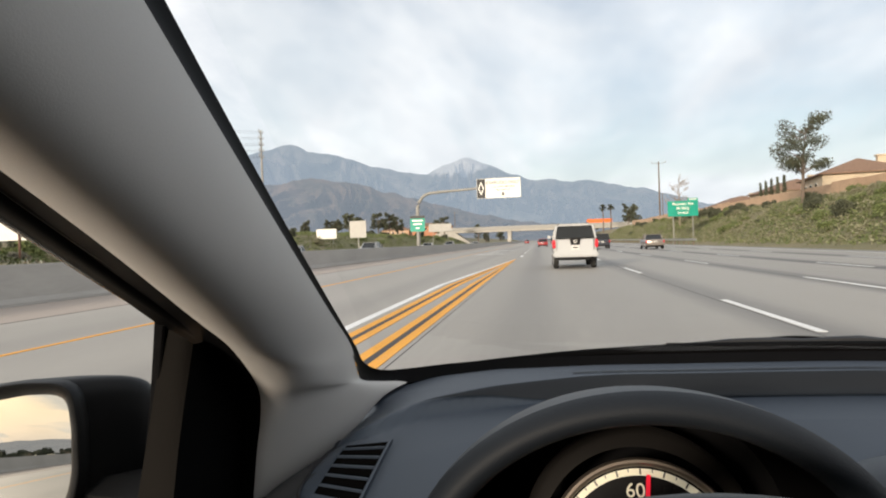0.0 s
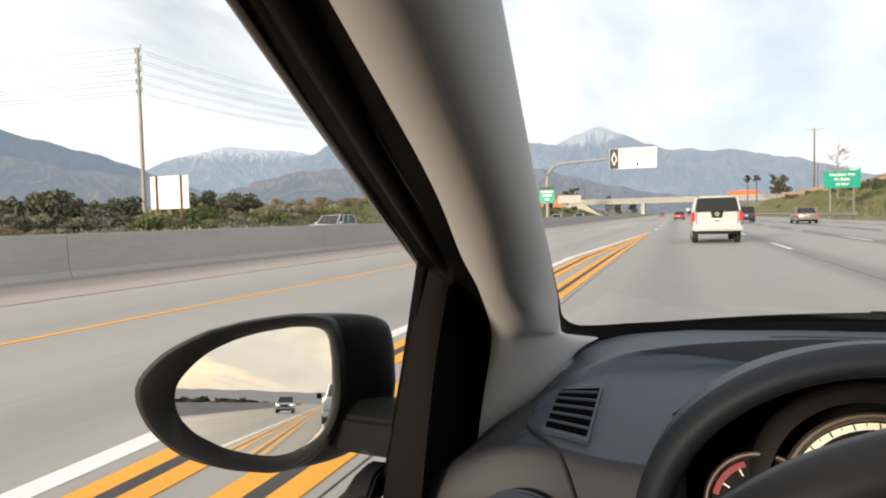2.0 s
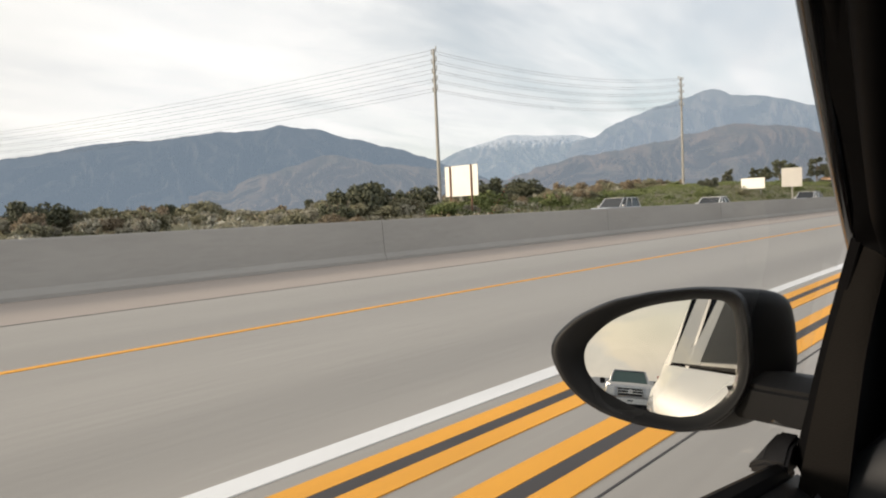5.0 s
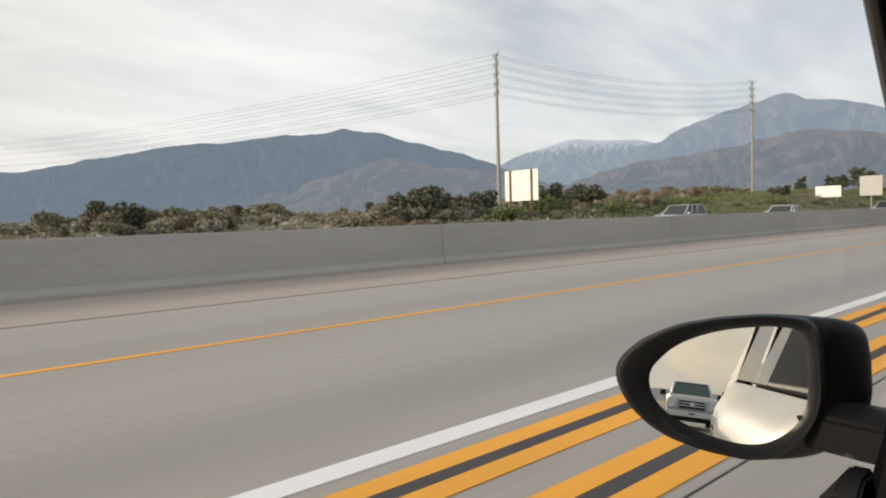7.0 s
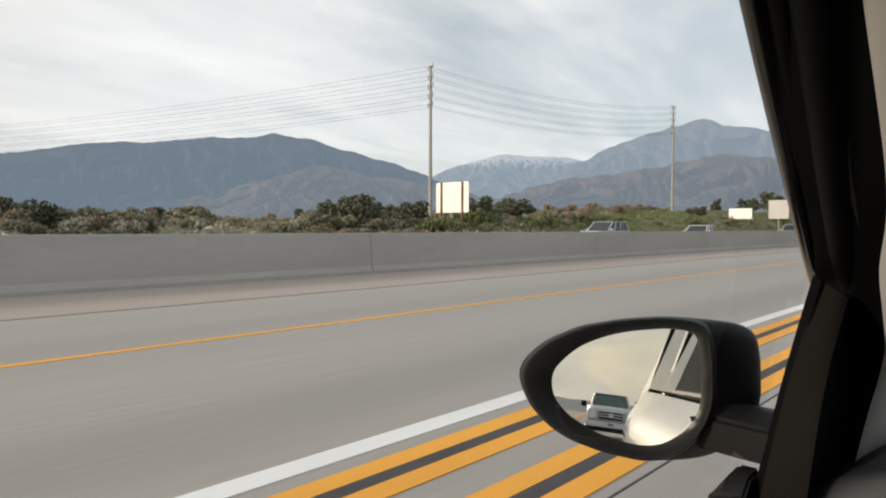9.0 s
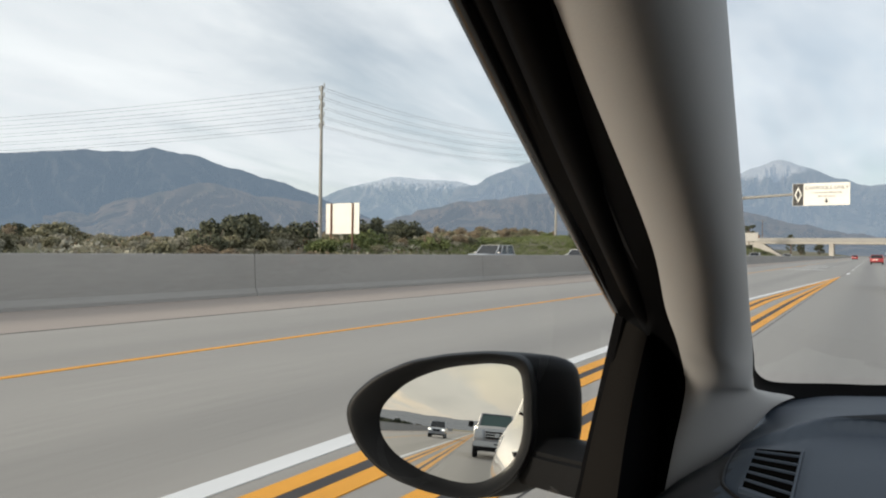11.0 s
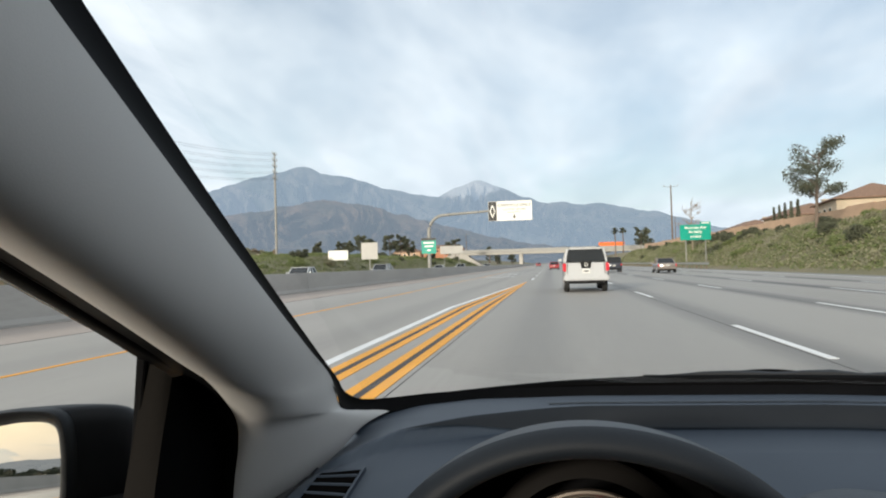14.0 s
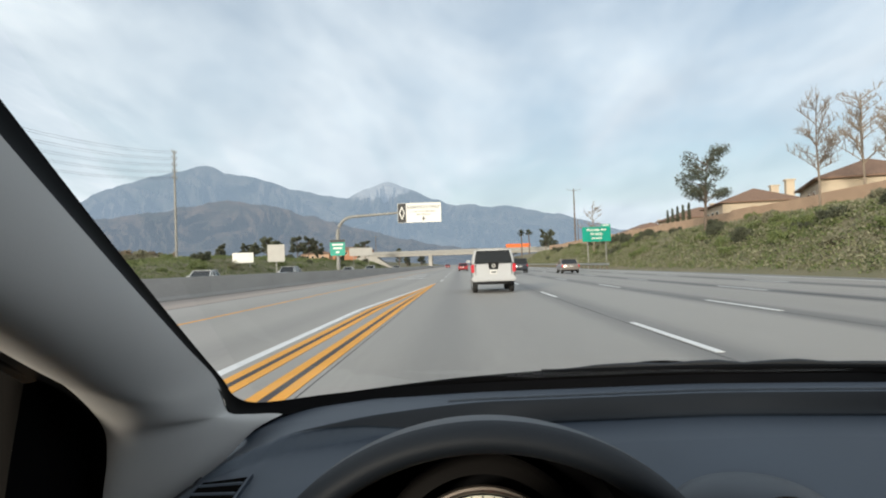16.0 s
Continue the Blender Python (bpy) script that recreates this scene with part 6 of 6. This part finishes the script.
def put_bush(k, x, y, s):
    m = pose(x, y, ground_z(x, y) - .05, 0, 0, rng.uniform(0, 360)) @ Matrix.Diagonal((s, s, s * rng.uniform(.8, 1.15), 1))
    if not used[k]:
        protos[k].matrix_basis, used[k] = m, True
        return
    placed.append(k)
    if len(placed) > 270:
        me = [c for c in protos[k].children if c.name.startswith("crown")][0].data
        g = thicket.setdefault(k, Geo())
        g.add([m @ v.co for v in me.vertices], [tuple(p.vertices) for p in me.polygons])
        return
    ob = copy_thing(protos[k], m)
    ob.matrix_basis = m


for _ in range(170):
    y = rng.uniform(-50, 50)
    put_bush(rng.choice((1, 2, 2, 4, 4, 3, 2)), rng.uniform(-44, -31.5), y, rng.uniform(.45, .95))
for _ in range(330):
    y = rng.uniform(-60, 150)
    x = -33 - abs(rng.gauss(0, 22)) - max(0, y - 40) * .25
    k = rng.choice((1, 1, 1, 2, 2, 3, 3, 4, 4))
    put_bush(k, x, y, rng.uniform(.5, 1.1) * (1 + max(0, -33 - x) / 80))
for _ in range(26):
    y = rng.uniform(50, 100)
    put_bush(rng.choice((5, 5, 1)), rng.uniform(-52, -38), y, rng.uniform(.3, .7))
for x, y, k, sc in ((-38, 30, 0, 1.0), (-43, 36, 0, 1.6), (-39, 42, 5, 1.4), (-46, 40, 0, 1.7), (-41, 51, 5, 1.6), (-45, 55, 0, 1.6), (-39, 60, 5, 1.3), (-48, 24, 1, 1.6), (-42, 12, 0, 1.2), (-48, 2, 1, 1.6), (-50, 50, 0, 1.8), (-47, 66, 0, 1.6)):
    put_bush(k, x, y, sc)
for _ in range(36):
    y = rng.uniform(90, 320)
    put_bush(rng.choice((0, 5, 5, 1)), -36 - abs(rng.gauss(0, 16)), y, rng.uniform(.6, 1.4))
for _ in range(130):
    y = 22 + 190 * rng.random() ** 1.4
    put_bush(rng.choice((5, 5, 1, 0, 0)), 25 + 8 * rng.random() ** .6, y, rng.uniform(.35, .95))


def tree(x, y, h, label, leaf, crown=.35, base=.35, n=2600, size=.22, seed=1, lean=0.0, bare=False):
    r = random.Random(seed)
    o = thing("tree", label, "tree", "trees", at=(x, y, ground_z(x, y)))
    g = Geo()
    ends = []
    slim = .55 if bare else 1.0
    top = Vector((lean * h, 0, h * .92))
    g.tube([(0, 0, -.3), (lean * h * .2, 0, h * .3), (lean * h * .5, .02 * h, h * .6), top], [h * .022 * slim, h * .018 * slim, h * .012 * slim, h * .004], 8)
    for k in range(26):
        t = r.uniform(base, .92)
        a = r.uniform(0, 6.28)
        p = Vector((lean * h * t, 0, h * t))
        ln = h * crown * r.uniform(.6, 1.0) * (1.15 - .55 * t)
        q = p + Vector((math.cos(a) * ln, math.sin(a) * ln, ln * r.uniform(.3, .9)))
        mid = p.lerp(q, .5) + Vector((0, 0, ln * .06))
        g.tube([p, mid, q], [h * .008 * slim, h * .005 * slim, h * .002 * slim], 5)
        ends += [q, mid.lerp(q, .4)]
        if bare:
            for _ in range(9):
                s = p.lerp(q, r.uniform(.25, 1))
                e = s + Vector((r.gauss(0, .4), r.gauss(0, .4), abs(r.gauss(.6, .35)))) * ln * .45
                g.tube([s, s.lerp(e, .5) + Vector((0, 0, .02 * h)), e], [h * .003, h * .002, h * .0008], 4)
                for _ in range(2):
                    s2 = s.lerp(e, r.uniform(.3, .9))
                    g.tube([s2, s2 + Vector((r.gauss(0, .4), r.gauss(0, .4), abs(r.gauss(.5, .3)))) * ln * .22], h * .0011, 3)
    part("trunk", g, M["twig"] if bare else M["bark"], o)
    if not bare:
        g = Geo()
        for e in ends + [top]:
            leaves(g, e, (h * crown * .24, h * crown * .24, h * crown * .20), n // (len(ends) + 1), size, r=r)
        part("crown", g, leaf, o)
    return o


tree(29.8, 79, 9.2, "dark eucalyptus tree with ragged crown on the bank", M["leafdark"], .36, .34, 5600, .13, 11, .06)
tree(33.0, 60, 10.0, "bare pale-barked tree on the bank", None, .34, .3, seed=5, bare=True)
tree(37.6, 61, 11.0, "bare pale-barked tree on the bank", None, .30, .3, seed=6, bare=True)
tree(36.0, 55, 9.0, "bare slender tree on the bank", None, .16, .3, seed=8, bare=True)
tree(27, 130, 9, "bare twiggy tree beside the bank", None, .32, .2, seed=9, bare=True)
for k, (x, y, h) in enumerate(((-46, 205, 12), (-52, 215, 14), (-58, 212, 11), (-64, 222, 15), (-70, 228, 12), (-49, 232, 13), (-77, 240, 12), (-90, 250, 13), (-42, 300, 13), (-50, 330, 12), (36, 270, 12), (42, 300, 14), (30, 360, 10), (-30, 390, 10), (-22, 400, 11), (-36, 402, 12))):
    tree(x, y, h * (.55 if y < 260 and x < 0 else .7), "dark green tree in a distant row", M["leafdark"], .34, .2, 1300, .36, 20 + k)
for x, y, s in ((-62, 46, 1.2), (-88, 40, 1.6), (-70, 18, 1.2), (-95, 75, 1.8), (-66, 88, 1.6), (-58, -8, 1.2), (-80, -30, 1.7), (-60, -60, 2.4), (-70, -110, 3), (-55, -170, 3), (-48, 62, 1.1)):
    put_bush(0, x, y, s)
for _ in range(90):
    y = rng.uniform(-420, -60)
    put_bush(rng.choice((0, 0, 1, 3)), -33 - abs(rng.gauss(0, 9)), y, rng.uniform(.7, 1.5))
for k in range(5):
    o = thing("tree", "slim dark cypress tree by the houses", "tree", "cypress row", at=(38 + k * .4, 108 + k * 4, ground_z(38, 108)))
    part("trunk", Geo().tube([(0, 0, -.2), (0, 0, 3)], [.12, .05], 6), M["bark"], o)
    g = Geo()
    for j in range(8):
        leaves(g, (0, 0, .6 + j * .55), (.5 - .045 * j, .5 - .045 * j, .5), 110, .13)
    part("crown", g, M["leafdark"], o)
for x, y, h in ((29, 300, 11), (33, 306, 10), (-33, 372, 10)):
    o = thing("palm_tree", "fan palm with shaggy crown beside the road", "palm tree", "palms", at=(x, y, ground_z(x, y)))
    part("trunk", Geo().tube([(0, 0, -.3), (.1, 0, h * .5), (0, 0, h)], [.35, .25, .22], 8), M["bark"], o)
    g = Geo()
    for k in range(34):
        a, e = rng.uniform(0, 6.28), rng.uniform(-.9, 1.2)
        d = Vector((math.cos(a) * math.cos(e), math.sin(a) * math.cos(e), math.sin(e)))
        w = d.cross((0, 0, 1)).normalized() * .45
        p = Vector((0, 0, h))
        g.add([p, p + d * 1.2 + w, p + d * 2.1 - Vector((0, 0, .4)), p + d * 1.2 - w], [(0, 1, 2), (0, 2, 3)])
    part("crown", g, M["leafdark"], o, smooth=False)

for k, g in thicket.items():
    lf = [c for c in protos[k].children if c.name.startswith("crown")][0].data.materials[0]
    tagged(part("thicket", g, lf), "thicket of low shrubs over the plain and banks", "plants", kind="stuff")

# low scrub and ground cover
for name, leaf, n, xr, yr, sz, label in (("scrub", "leafgrey", 9000, (-36.5, -30.4), (-60, 52), .16, "sage scrub along the far side of the road"), ("scrub", "leafolive", 10000, (-36.5, -30.4), (-60, 52), .17, "olive scrub along the far side of the road"), ("scrub", "leafgrey", 30000, (-100, -31), (-90, 150), .20, "low grey sage scrub covering the plain"), ("scrub", "leafolive", 26000, (-100, -31), (-90, 150), .20, "low olive scrub covering the plain"), ("dry_grass", "leafrust", 14000, (-110, -31), (-90, 170), .20, "patches of dry rust-coloured brush"), ("ground_cover", "leafgreen", 110000, (-52, -30.5), (44, 330), .12, "green ground cover on the far bank"), ("ground_cover", "leafgreen", 90000, (22.6, 33.5), (18, 250), .12, "green ground cover on the roadside bank"), ("ground_cover", "leafolive", 60000, (22.6, 33.5), (18, 250), .12, "dull olive ground cover on the roadside bank")):
    g = Geo()
    r = random.Random(len(label))
    made = 0
    while made < n:
        x, y = r.uniform(*xr), lerp(yr[0], yr[1], r.random() ** 1.3)
        if noise.noise(Vector((x * .09 + len(name), y * .09, len(label) * .7))) < (-.15 if x < -37 and leaf != "leafgreen" else -.6):
            continue
        if leaf != "leafgreen" and -50 < x < 0 and y > 56:
            continue
        k = 12
        leaves(g, (x, y, ground_z(x, y) + (.12 if leaf == "leafgreen" else .2)), (.7, .7, .24 if leaf == "leafgreen" else .34), k, sz, r=r)
        made += k
    tagged(part(name, g, M[leaf], smooth=False), label, "plants", kind="stuff")
